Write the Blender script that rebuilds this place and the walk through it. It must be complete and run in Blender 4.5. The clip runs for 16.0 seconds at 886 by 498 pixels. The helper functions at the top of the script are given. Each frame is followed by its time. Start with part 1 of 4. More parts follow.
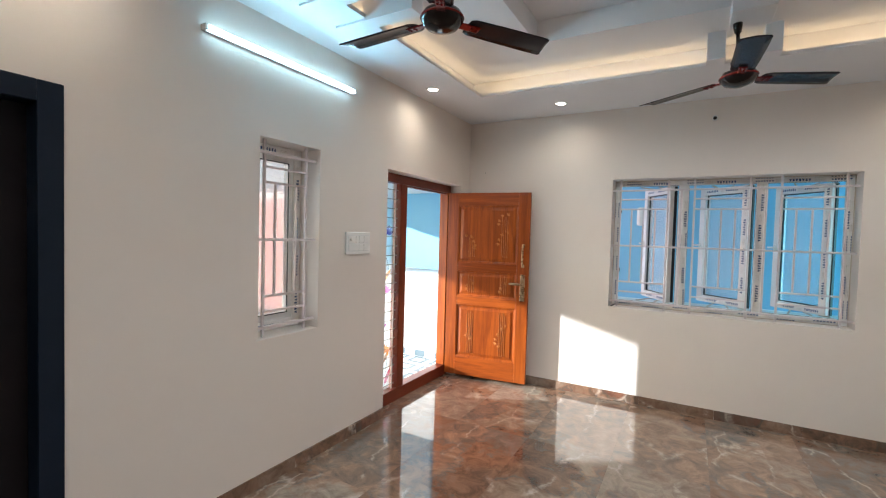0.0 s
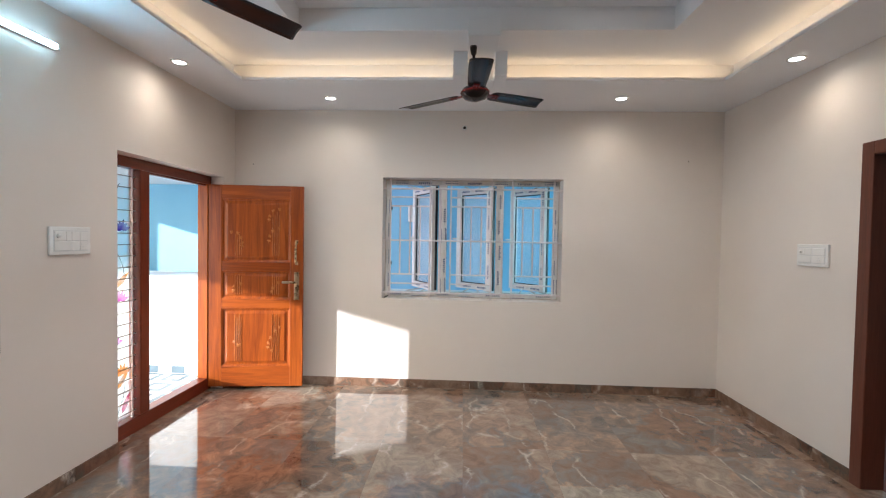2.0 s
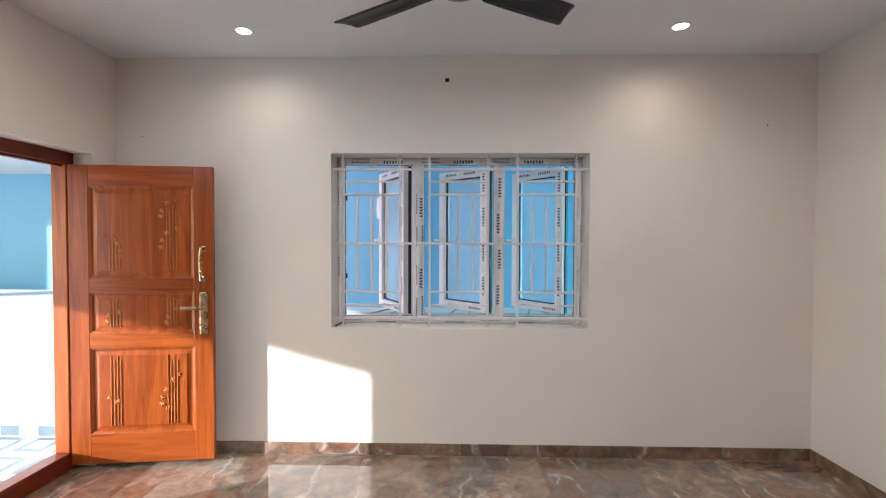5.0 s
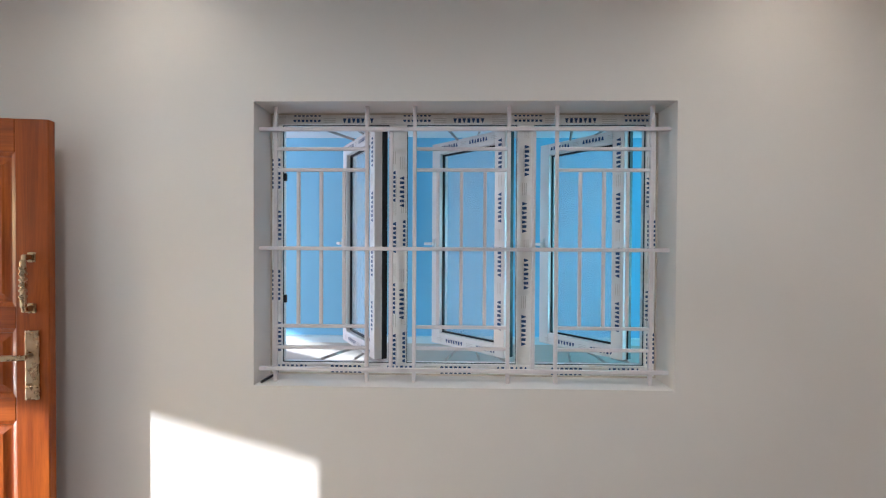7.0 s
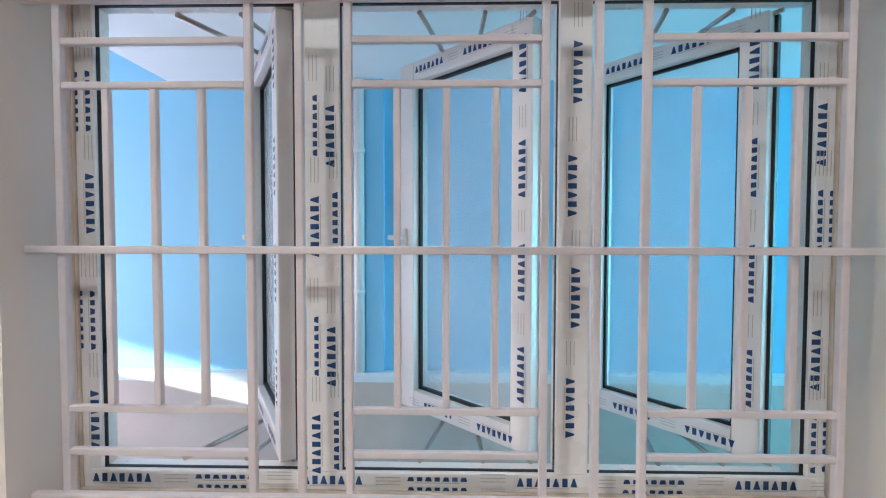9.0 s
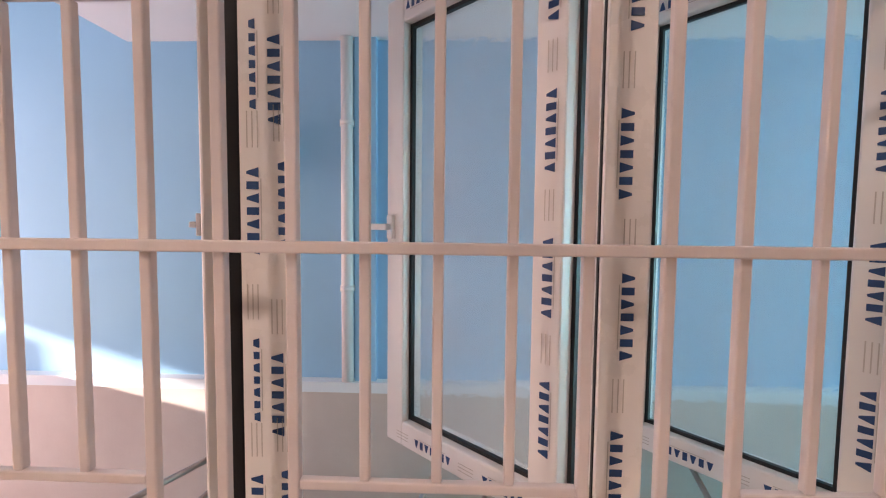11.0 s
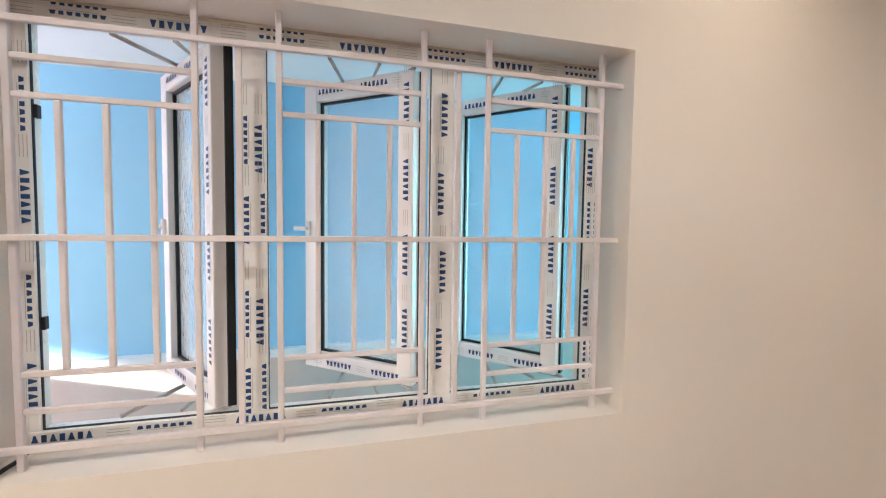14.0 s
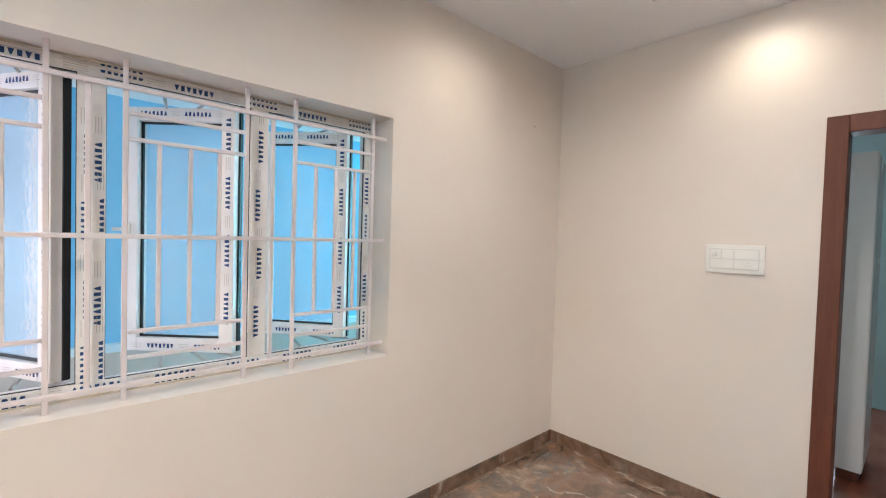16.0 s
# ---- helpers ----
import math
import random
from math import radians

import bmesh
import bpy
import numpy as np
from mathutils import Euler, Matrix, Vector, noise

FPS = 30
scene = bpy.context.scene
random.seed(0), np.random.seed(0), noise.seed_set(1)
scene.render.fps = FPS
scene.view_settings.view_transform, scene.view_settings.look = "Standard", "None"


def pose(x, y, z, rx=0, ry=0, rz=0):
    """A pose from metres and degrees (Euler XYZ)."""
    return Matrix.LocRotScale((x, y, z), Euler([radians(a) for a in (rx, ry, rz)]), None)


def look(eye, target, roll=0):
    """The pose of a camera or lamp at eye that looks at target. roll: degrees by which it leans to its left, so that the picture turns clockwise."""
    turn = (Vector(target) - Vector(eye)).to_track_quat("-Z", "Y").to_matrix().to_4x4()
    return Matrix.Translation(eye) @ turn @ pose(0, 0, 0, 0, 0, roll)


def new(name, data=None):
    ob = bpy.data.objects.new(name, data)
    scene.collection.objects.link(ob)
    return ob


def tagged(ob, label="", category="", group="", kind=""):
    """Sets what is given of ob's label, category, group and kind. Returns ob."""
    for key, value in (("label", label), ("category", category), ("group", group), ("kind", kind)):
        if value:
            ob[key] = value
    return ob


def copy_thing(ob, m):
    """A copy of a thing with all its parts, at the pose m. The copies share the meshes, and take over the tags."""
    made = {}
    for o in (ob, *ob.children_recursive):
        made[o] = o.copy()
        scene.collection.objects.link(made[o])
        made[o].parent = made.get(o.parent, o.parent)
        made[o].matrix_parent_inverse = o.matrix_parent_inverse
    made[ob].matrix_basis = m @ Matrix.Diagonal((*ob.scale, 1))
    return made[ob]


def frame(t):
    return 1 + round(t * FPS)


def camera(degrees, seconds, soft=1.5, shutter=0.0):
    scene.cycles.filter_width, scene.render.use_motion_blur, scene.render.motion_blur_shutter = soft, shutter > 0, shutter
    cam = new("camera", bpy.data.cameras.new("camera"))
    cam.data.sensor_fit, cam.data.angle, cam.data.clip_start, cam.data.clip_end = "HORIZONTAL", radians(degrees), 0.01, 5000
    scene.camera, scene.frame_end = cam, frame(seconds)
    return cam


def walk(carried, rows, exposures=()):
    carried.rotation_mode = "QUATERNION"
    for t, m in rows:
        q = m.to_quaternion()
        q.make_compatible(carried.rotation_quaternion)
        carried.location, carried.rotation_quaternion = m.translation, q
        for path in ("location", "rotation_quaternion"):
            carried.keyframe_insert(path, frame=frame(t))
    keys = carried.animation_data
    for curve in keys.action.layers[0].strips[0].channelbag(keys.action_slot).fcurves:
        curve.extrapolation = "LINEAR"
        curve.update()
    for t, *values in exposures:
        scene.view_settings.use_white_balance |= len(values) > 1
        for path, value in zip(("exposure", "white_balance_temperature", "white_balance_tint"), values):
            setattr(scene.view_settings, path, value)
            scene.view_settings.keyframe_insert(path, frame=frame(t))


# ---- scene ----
cam = camera(90.4, 16.0, soft=1.15)
PATH = [
    (0, (0.05, 0.185, 1.567), (-0.929, 1.928, 1.498), 1.6),
    (0.5, (0.086, 0.205, 1.575), (-0.564, 2.095, 1.507), 1.3),
    (1, (0.162, 0.203, 1.561), (-0.205, 2.168, 1.502), 1.1),
    (1.5, (0.186, 0.201, 1.566), (-0.005, 2.191, 1.506), 1.1),
    (2, (0.196, 0.254, 1.538), (0.106, 2.251, 1.485), 1.0),
    (2.5, (0.202, 0.37, 1.554), (0.139, 2.368, 1.496), 1.1),
    (3, (0.234, 0.546, 1.558), (0.181, 2.544, 1.493), 1.0),
    (3.5, (0.222, 0.775, 1.544), (0.186, 2.774, 1.485), 0.7),
    (4, (0.225, 1.024, 1.55), (0.19, 3.022, 1.486), 0.2),
    (6.5, (0.253, 2.536, 1.497), (0.195, 4.535, 1.491), 0.4),
    (7, (0.241, 2.815, 1.525), (0.194, 4.814, 1.501), 0.3),
    (7.5, (0.278, 3.117, 1.532), (0.216, 5.116, 1.51), 0.2),
    (8, (0.305, 3.363, 1.542), (0.234, 5.362, 1.514), 0.1),
    (8.6, (0.296, 3.672, 1.543), (0.258, 5.671, 1.491), 0.1),
    (9, (0.288, 3.836, 1.534), (0.248, 5.834, 1.47), 0.1),
    (11.3, (0.306, 4.161, 1.54), (0.231, 6.155, 1.4), 0.6),
    (11.5, (0.285, 4.127, 1.549), (0.257, 6.121, 1.397), 0.5),
    (12, (0.254, 3.989, 1.548), (0.313, 5.982, 1.389), 0.6),
    (12.5, (0.227, 3.863, 1.553), (0.395, 5.851, 1.414), 0.6),
    (13, (0.224, 3.698, 1.551), (0.491, 5.676, 1.421), 0.6),
    (13.2, (0.203, 3.642, 1.554), (0.547, 5.607, 1.411), 0.9),
    (13.5, (0.213, 3.56, 1.552), (0.599, 5.518, 1.421), 0.6),
    (14, (0.176, 3.436, 1.548), (0.716, 5.358, 1.437), 0.8),
    (14.5, (0.096, 3.301, 1.536), (0.824, 5.161, 1.435), 1.0),
    (15, (0.023, 3.174, 1.542), (0.955, 4.941, 1.446), 1.4),
    (15.5, (-0.072, 2.987, 1.537), (1.067, 4.629, 1.458), 1.8),
    (16, (-0.157, 2.829, 1.535), (1.193, 4.304, 1.477), 1.7),
]
LIGHTNESS = [(0, 1.38, 5850, 5), (3.5, 1.50, 5830, 9), (6.5, 1.38, 5550, 5), (7.6, 1.30, 5460, 4), (8.4, 1.52, 5560, 5), (9, 1.52, 5700, 7), (11.3, 1.18, 7800, 33), (12.5, 1.54, 7450, 23), (13.5, 1.78, 6800, 13), (14.5, 1.87, 6350, 9), (16, 1.93, 6050, 8)]
walk(cam, [(t, look(eye, target, roll)) for t, eye, target, roll in PATH], LIGHTNESS)

# ---- world, sun, lights ----
SUN = Vector((1.9, 1.0, -0.43)).normalized()
world = bpy.data.worlds.new("sky")
scene.world = world
world.use_nodes = True
wn = world.node_tree
sky = wn.nodes.new("ShaderNodeTexSky")
sky.sky_type, sky.sun_disc = "NISHITA", False
sky.sun_elevation = math.asin(-SUN.z)
sky.sun_rotation = math.atan2(-SUN.x, -SUN.y)
wn.links.new(sky.outputs[0], wn.nodes["Background"].inputs[0])
wn.nodes["Background"].inputs[1].default_value = 0.11
sun_data = bpy.data.lights.new("sun", "SUN")
sun_data.energy, sun_data.angle, sun_data.color = 5.0, radians(0.6), (1.0, 0.94, 0.88)
sun_ob = new("sun", sun_data)
sun_ob.rotation_euler = SUN.to_track_quat("-Z", "Y").to_euler()
scene.view_settings.exposure = 0.0

# ---- the plan, in metres ----
XL, XR, YF, YB, ZC = -2.165, 2.73, 4.705, -2.6, 2.81
XLO, YFO, XRO = XL - 0.235, YF + 0.235, XR + 0.12
COVE = (-1.655, 2.235, -1.4, 3.85)
SHELF = 0.15
ZUP, ZLIP = 2.99, 2.835
WIN = (-0.626, 1.187, 0.903, 2.136)
SWIN = (1.912, 2.394, 0.90, 2.113)
DOOR = (3.16, 4.49, 2.095)
DARK = (-0.04, 0.985, 2.118)
EAST = (2.17, 3.18, 2.18)
YBLUE = 6.05
# the last four, at the back, are unseen and added for even light
DOWN = [(-1.94, 3.475), (-1.054, 4.315), (1.592, 4.30), (2.465, 3.42), (-1.925, 0.9), (2.45, 0.9), (-1.05, -1.9), (1.59, -1.9)]
MID_FILL = [(-0.54, 3.08), (1.09, 3.08)]


def lamp(name, kind, m, energy, colour, **more):
    data = bpy.data.lights.new(name, kind)
    data.energy, data.color = energy, colour
    if kind == "AREA":
        data.shape, data.size, data.size_y = "RECTANGLE", more["size"], more["size_y"]
        data.spread = more.get("spread", math.pi)
    else:
        data.shadow_soft_size = more.get("soft", 0.04)
    if kind == "SPOT":
        data.spot_size, data.spot_blend = radians(more["spot"]), 1.0
    ob = new(name, data)
    ob.matrix_world = m
    return ob


WARM, COOL = (1.0, 0.62, 0.30), (0.42, 0.82, 1.0)
for px, py in DOWN:
    lamp("downlight_lamp", "SPOT", pose(px, py, ZC - 0.02), 5.3, (1.0, 0.83, 0.64), spot=172, soft=0.08)
# unseen lamps in the tray, added and made strong as general fill
for px, py in MID_FILL + [(-0.54, -0.3), (1.09, -0.3)]:
    lamp("downlight_lamp", "SPOT", pose(px, py, 3.0), 26, (1.0, 0.95, 0.90), spot=165, soft=0.05)
lamp("tube_lamp", "AREA", pose(XL + 0.062, 2.122, 2.565, 0, -75, 0), 3.4, COOL, size=0.04, size_y=1.12)
cx0, cx1, cy0, cy1 = COVE
zl = ZLIP + 0.024
mx, my, lx, ly = (cx0 + cx1) / 2, (cy0 + cy1) / 2, cx1 - cx0, cy1 - cy0
lamp("cove_lamp", "AREA", pose(mx, cy1 + 0.02, zl, 100, 0, 0), 0.85, WARM, size=lx, size_y=0.03)
lamp("cove_lamp", "AREA", pose(mx, cy0 - 0.02, zl, -100, 0, 0), 0.85, WARM, size=lx, size_y=0.03)
lamp("cove_lamp", "AREA", pose(cx0 - 0.02, my, zl, 0, 100, 0), 1.1, WARM, size=0.03, size_y=ly)
lamp("cove_lamp", "AREA", pose(cx1 + 0.02, my, zl, 0, -100, 0), 1.1, WARM, size=0.03, size_y=ly)
# area lamps added as daylight fill: front door, passage gaps, porch, next room's window
DAY = (0.72, 0.88, 1.0)
lamp("front_door_fill", "AREA", pose(-2.42, 4.03, 1.08, 0, -90, 0), 1.0, (1.0, 0.95, 0.88), size=1.80, size_y=0.76)
# added pinkish fill, for sun bounced onto the left of the blue wall
lamp("passage_pink_fill", "AREA", pose(-2.25, 5.5, 1.25, 0, -90, 0), 10, (1.0, 0.75, 0.79), size=2.1, size_y=1.0)
# added under the porch roof to lift its shaded blue wall
lamp("porch_fill", "AREA", pose(-4.6, 0.2, 1.3, 90, 0, 0), 14, (0.86, 0.93, 1.0), size=4.0, size_y=2.0)
# added at the unseen passage end, tinted cyan to deepen the blue wall
lamp("passage_cyan_fill", "AREA", pose(4.9, 5.5, 1.25, 0, 90, 0), 42, (0.29, 0.85, 1.0), size=2.1, size_y=1.0)
lamp("next_room_window_lamp", "AREA", pose(5.78, 3.7, 1.45, 0, 90, 0), 6.5, DAY, size=1.3, size_y=0.9)


# ---- materials ----
def mat(name, rough=0.5, metal=0.0, colour=(0.8, 0.8, 0.8), spec=0.5):
    m = bpy.data.materials.new(name)
    m.use_nodes = True
    b = m.node_tree.nodes["Principled BSDF"]
    b.inputs["Base Color"].default_value = (*colour, 1)
    b.inputs["Roughness"].default_value = rough
    b.inputs["Metallic"].default_value = metal
    b.inputs["Specular IOR Level"].default_value = spec
    return m, m.node_tree, b


def node(nt, kind, **values):
    n = nt.nodes.new(kind)
    for key, value in values.items():
        n.inputs[key.replace("_", " ")].default_value = value
    return n


def ramp(nt, source, stops):
    r = nt.nodes.new("ShaderNodeValToRGB")
    els = r.color_ramp.elements
    while len(els) < len(stops):
        els.new(0.5)
    for e, (p, c) in zip(els, stops):
        e.position, e.color = p, (*c, 1)
    nt.links.new(source, r.inputs[0])
    return r


def coords(nt, by_object=False, scale=(1, 1, 1)):
    """World-size coordinates; by_object shifts each piece by its own random number."""
    tc = nt.nodes.new("ShaderNodeTexCoord")
    mp = node(nt, "ShaderNodeMapping")
    mp.inputs["Scale"].default_value = scale
    nt.links.new(tc.outputs["Object"], mp.inputs[0])
    if by_object:
        info = nt.nodes.new("ShaderNodeObjectInfo")
        comb = nt.nodes.new("ShaderNodeCombineXYZ")
        mul = nt.nodes.new("ShaderNodeMath")
        mul.operation = "MULTIPLY"
        mul.inputs[1].default_value = 37.0
        nt.links.new(info.outputs["Random"], mul.inputs[0])
        nt.links.new(mul.outputs[0], comb.inputs[0])
        nt.links.new(mul.outputs[0], comb.inputs[2])
        nt.links.new(comb.outputs[0], mp.inputs["Location"])
    return mp.outputs[0]


def bumped(nt, b, height, strength, distance=0.002):
    bp = node(nt, "ShaderNodeBump", Strength=strength, Distance=distance)
    nt.links.new(height, bp.inputs["Height"])
    nt.links.new(bp.outputs[0], b.inputs["Normal"])


def mottled(name, a, c, rough=0.6, scale=3.0, grain=180.0, bump=0.12, metal=0.0, spec=0.4, by_object=False, stretch=(1, 1, 1)):
    """A painted or plastered surface: broad stains and fine grain."""
    m, nt, b = mat(name, rough, metal, a, spec)
    co = coords(nt, by_object, stretch)
    n1 = node(nt, "ShaderNodeTexNoise", Scale=scale, Detail=6.0, Roughness=0.6)
    n2 = node(nt, "ShaderNodeTexNoise", Scale=grain, Detail=3.0)
    nt.links.new(co, n1.inputs["Vector"])
    nt.links.new(co, n2.inputs["Vector"])
    r = ramp(nt, n1.outputs["Fac"], [(0.3, a), (0.7, c)])
    nt.links.new(r.outputs[0], b.inputs["Base Color"])
    rr = nt.nodes.new("ShaderNodeMapRange")
    rr.inputs["To Min"].default_value, rr.inputs["To Max"].default_value = max(rough - 0.08, 0.02), min(rough + 0.08, 1)
    nt.links.new(n1.outputs["Fac"], rr.inputs[0])
    nt.links.new(rr.outputs[0], b.inputs["Roughness"])
    bumped(nt, b, n2.outputs["Fac"], bump)
    return m


def marble(name, gain=1.0, rough=0.03, red=False):
    """Polished breccia: warped patches of brown and grey with a few pale veins."""
    m, nt, b = mat(name, rough, 0, (0.2, 0.15, 0.12), 1.0)
    b.inputs["IOR"].default_value = 1.66
    co = coords(nt, True)
    warp = node(nt, "ShaderNodeTexNoise", Scale=1.7, Detail=7.0, Roughness=0.62)
    fine = node(nt, "ShaderNodeTexNoise", Scale=7.0, Detail=10.0, Roughness=0.7, Distortion=0.8)
    cloud = node(nt, "ShaderNodeTexNoise", Scale=2.6, Detail=6.0, Roughness=0.6, Distortion=1.4)
    for n in (warp, fine, cloud):
        nt.links.new(co, n.inputs["Vector"])
    add = nt.nodes.new("ShaderNodeVectorMath")
    add.operation = "MULTIPLY_ADD"
    add.inputs[1].default_value = (1.1, 1.1, 1.1)
    nt.links.new(warp.outputs["Color"], add.inputs[0])
    nt.links.new(co, add.inputs[2])
    cell = node(nt, "ShaderNodeTexVoronoi", Scale=1.5)
    cell.feature = "SMOOTH_F1"
    cell.inputs["Smoothness"].default_value = 0.22
    nt.links.new(add.outputs[0], cell.inputs["Vector"])
    sep = nt.nodes.new("ShaderNodeSeparateColor")
    nt.links.new(cell.outputs["Color"], sep.inputs[0])
    mixf = nt.nodes.new("ShaderNodeMath")
    mixf.operation = "MULTIPLY_ADD"
    mixf.inputs[1].default_value = 0.50
    half = nt.nodes.new("ShaderNodeMath")
    half.operation = "MULTIPLY"
    half.inputs[1].default_value = 0.24
    nt.links.new(cloud.outputs["Fac"], half.inputs[0])
    nt.links.new(sep.outputs[0], mixf.inputs[0])
    grit = nt.nodes.new("ShaderNodeMath")
    grit.operation = "MULTIPLY_ADD"
    grit.inputs[1].default_value = 0.34
    nt.links.new(fine.outputs["Fac"], grit.inputs[0])
    nt.links.new(half.outputs[0], grit.inputs[2])
    nt.links.new(grit.outputs[0], mixf.inputs[2])
    base = ramp(nt, mixf.outputs[0], [(0.24, (0.105, 0.070, 0.052)), (0.38, (0.205, 0.122, 0.080)), (0.48, (0.140, 0.128, 0.112)), (0.60, (0.245, 0.160, 0.110)), (0.80, (0.26, 0.225, 0.185))] if not red else [(0.24, (0.055, 0.030, 0.020)), (0.40, (0.18, 0.085, 0.055)), (0.52, (0.10, 0.082, 0.066)), (0.64, (0.20, 0.115, 0.075)), (0.82, (0.24, 0.18, 0.14))])
    tone = ramp(nt, fine.outputs["Fac"], [(0.30, (0.58 * gain, 0.57 * gain, 0.56 * gain)), (0.70, (1.45 * gain, 1.40 * gain, 1.34 * gain))])
    mul = nt.nodes.new("ShaderNodeMixRGB")
    mul.blend_type = "MULTIPLY"
    mul.inputs[0].default_value = 1.0
    nt.links.new(base.outputs[0], mul.inputs[1])
    nt.links.new(tone.outputs[0], mul.inputs[2])
    vor = nt.nodes.new("ShaderNodeTexVoronoi")
    vor.feature = "DISTANCE_TO_EDGE"
    vor.inputs["Scale"].default_value = 1.3
    add2 = nt.nodes.new("ShaderNodeVectorMath")
    add2.operation = "MULTIPLY_ADD"
    add2.inputs[1].default_value = (0.42, 0.42, 0.42)
    nt.links.new(warp.outputs["Color"], add2.inputs[0])
    nt.links.new(co, add2.inputs[2])
    lean = node(nt, "ShaderNodeMapping")
    lean.inputs["Rotation"].default_value = (0, 0, 0.6)
    lean.inputs["Scale"].default_value = (1.7, 0.5, 1.0)
    nt.links.new(add2.outputs[0], lean.inputs[0])
    nt.links.new(lean.outputs[0], vor.inputs["Vector"])
    vein = ramp(nt, vor.outputs["Distance"], [(0.0, (0.9, 0.9, 0.9)), (0.010, (0.45, 0.45, 0.45)), (0.030, (0, 0, 0))])
    gate = nt.nodes.new("ShaderNodeMath")
    gate.operation, gate.use_clamp = "MULTIPLY", True
    g = ramp(nt, cloud.outputs["Fac"], [(0.45, (0.0, 0.0, 0.0)), (0.58, (0.9, 0.9, 0.9))])
    nt.links.new(vein.outputs[0], gate.inputs[0])
    nt.links.new(g.outputs[0], gate.inputs[1])
    mix = nt.nodes.new("ShaderNodeMixRGB")
    nt.links.new(gate.outputs[0], mix.inputs[0])
    nt.links.new(mul.outputs[0], mix.inputs[1])
    mix.inputs[2].default_value = (0.56, 0.47, 0.39, 1)
    nt.links.new(mix.outputs[0], b.inputs["Base Color"])
    return m


def wood(name, dark, light, rough=0.32, axis=2, coat=0.10):
    m, nt, b = mat(name, rough, 0, dark, 0.32)
    sc = [9.0, 9.0, 9.0]
    sc[axis] = 0.55
    co = coords(nt, True, tuple(sc))
    n1 = node(nt, "ShaderNodeTexNoise", Scale=1.6, Detail=6.0, Roughness=0.6, Distortion=1.2)
    n2 = node(nt, "ShaderNodeTexNoise", Scale=14.0, Detail=4.0, Roughness=0.7)
    nt.links.new(co, n1.inputs["Vector"])
    nt.links.new(co, n2.inputs["Vector"])
    r = ramp(nt, n1.outputs["Fac"], [(0.28, dark), (0.5, tuple((a + c) / 2 for a, c in zip(dark, light))), (0.72, light)])
    t = ramp(nt, n2.outputs["Fac"], [(0.3, (0.8, 0.78, 0.76)), (0.7, (1.08, 1.06, 1.05))])
    mul = nt.nodes.new("ShaderNodeMixRGB")
    mul.blend_type = "MULTIPLY"
    mul.inputs[0].default_value = 1.0
    nt.links.new(r.outputs[0], mul.inputs[1])
    nt.links.new(t.outputs[0], mul.inputs[2])
    nt.links.new(mul.outputs[0], b.inputs["Base Color"])
    b.inputs["Coat Weight"].default_value = coat
    b.inputs["Coat Roughness"].default_value = 0.18
    bumped(nt, b, n2.outputs["Fac"], 0.15, 0.001)
    return m


def glowing(name, colour, strength):
    m, nt, b = mat(name, 0.4, 0, (0.8, 0.8, 0.8))
    b.inputs["Emission Color"].default_value = (*colour, 1)
    b.inputs["Emission Strength"].default_value = strength
    return m


def glass(name, rough=0.0, tint=(1, 1, 1), ripple=0.0, clear=1.0, milky=0.0):
    m, nt, b = mat(name, rough, 0, tint)
    b.inputs["Transmission Weight"].default_value = clear
    b.inputs["IOR"].default_value = 1.12 if ripple else 1.45
    if ripple:
        co = coords(nt)
        n1 = node(nt, "ShaderNodeTexVoronoi", Scale=46.0)
        n2 = node(nt, "ShaderNodeTexNoise", Scale=5.0, Detail=3.0)
        nt.links.new(co, n1.inputs["Vector"])
        nt.links.new(co, n2.inputs["Vector"])
        bumped(nt, b, n1.outputs["Distance"], ripple, 0.004)
    if milky:
        scatter = nt.nodes.new("ShaderNodeBsdfTranslucent")
        scatter.inputs["Color"].default_value = (0.86, 0.90, 0.92, 1)
        mix = nt.nodes.new("ShaderNodeMixShader")
        mix.inputs[0].default_value = milky
        out = next(x for x in nt.nodes if x.type == "OUTPUT_MATERIAL")
        haze = nt.nodes.new("ShaderNodeMixShader")
        haze.inputs[0].default_value = 0.5
        back = nt.nodes.new("ShaderNodeBsdfDiffuse")
        back.inputs["Color"].default_value = (0.86, 0.90, 0.92, 1)
        nt.links.new(scatter.outputs[0], haze.inputs[1])
        nt.links.new(back.outputs[0], haze.inputs[2])
        nt.links.new(b.outputs[0], mix.inputs[1])
        nt.links.new(haze.outputs[0], mix.inputs[2])
        nt.links.new(mix.outputs[0], out.inputs["Surface"])
    return m


M_WALL = mottled("cream_wall_paint", (0.76, 0.69, 0.63), (0.725, 0.655, 0.595), 0.55, 1.3, 220.0, 0.08)
M_CEIL = mottled("white_ceiling_paint", (0.80, 0.81, 0.84), (0.77, 0.78, 0.81), 0.6, 1.5, 200.0, 0.05)
M_MARBLE = marble("polished_brown_marble", 1.12)
M_SKIRT = marble("skirting_brown_marble", 0.95, 0.2, True)
M_SKIRT.node_tree.nodes["Principled BSDF"].inputs["IOR"].default_value = 1.4
M_JOINT = mottled("dark_joint", (0.10, 0.08, 0.065), (0.13, 0.10, 0.08), 0.7)
M_TEAK = wood("varnished_teak", (0.18, 0.031, 0.006), (0.44, 0.105, 0.012))
M_TEAK_H = wood("varnished_teak_across", (0.18, 0.031, 0.006), (0.44, 0.105, 0.012), axis=0)
M_CARVE = wood("lighter_carved_teak", (0.36, 0.11, 0.022), (0.56, 0.20, 0.045), 0.3)
M_FRAME = wood("red_brown_frame_wood", (0.125, 0.019, 0.008), (0.20, 0.034, 0.012))
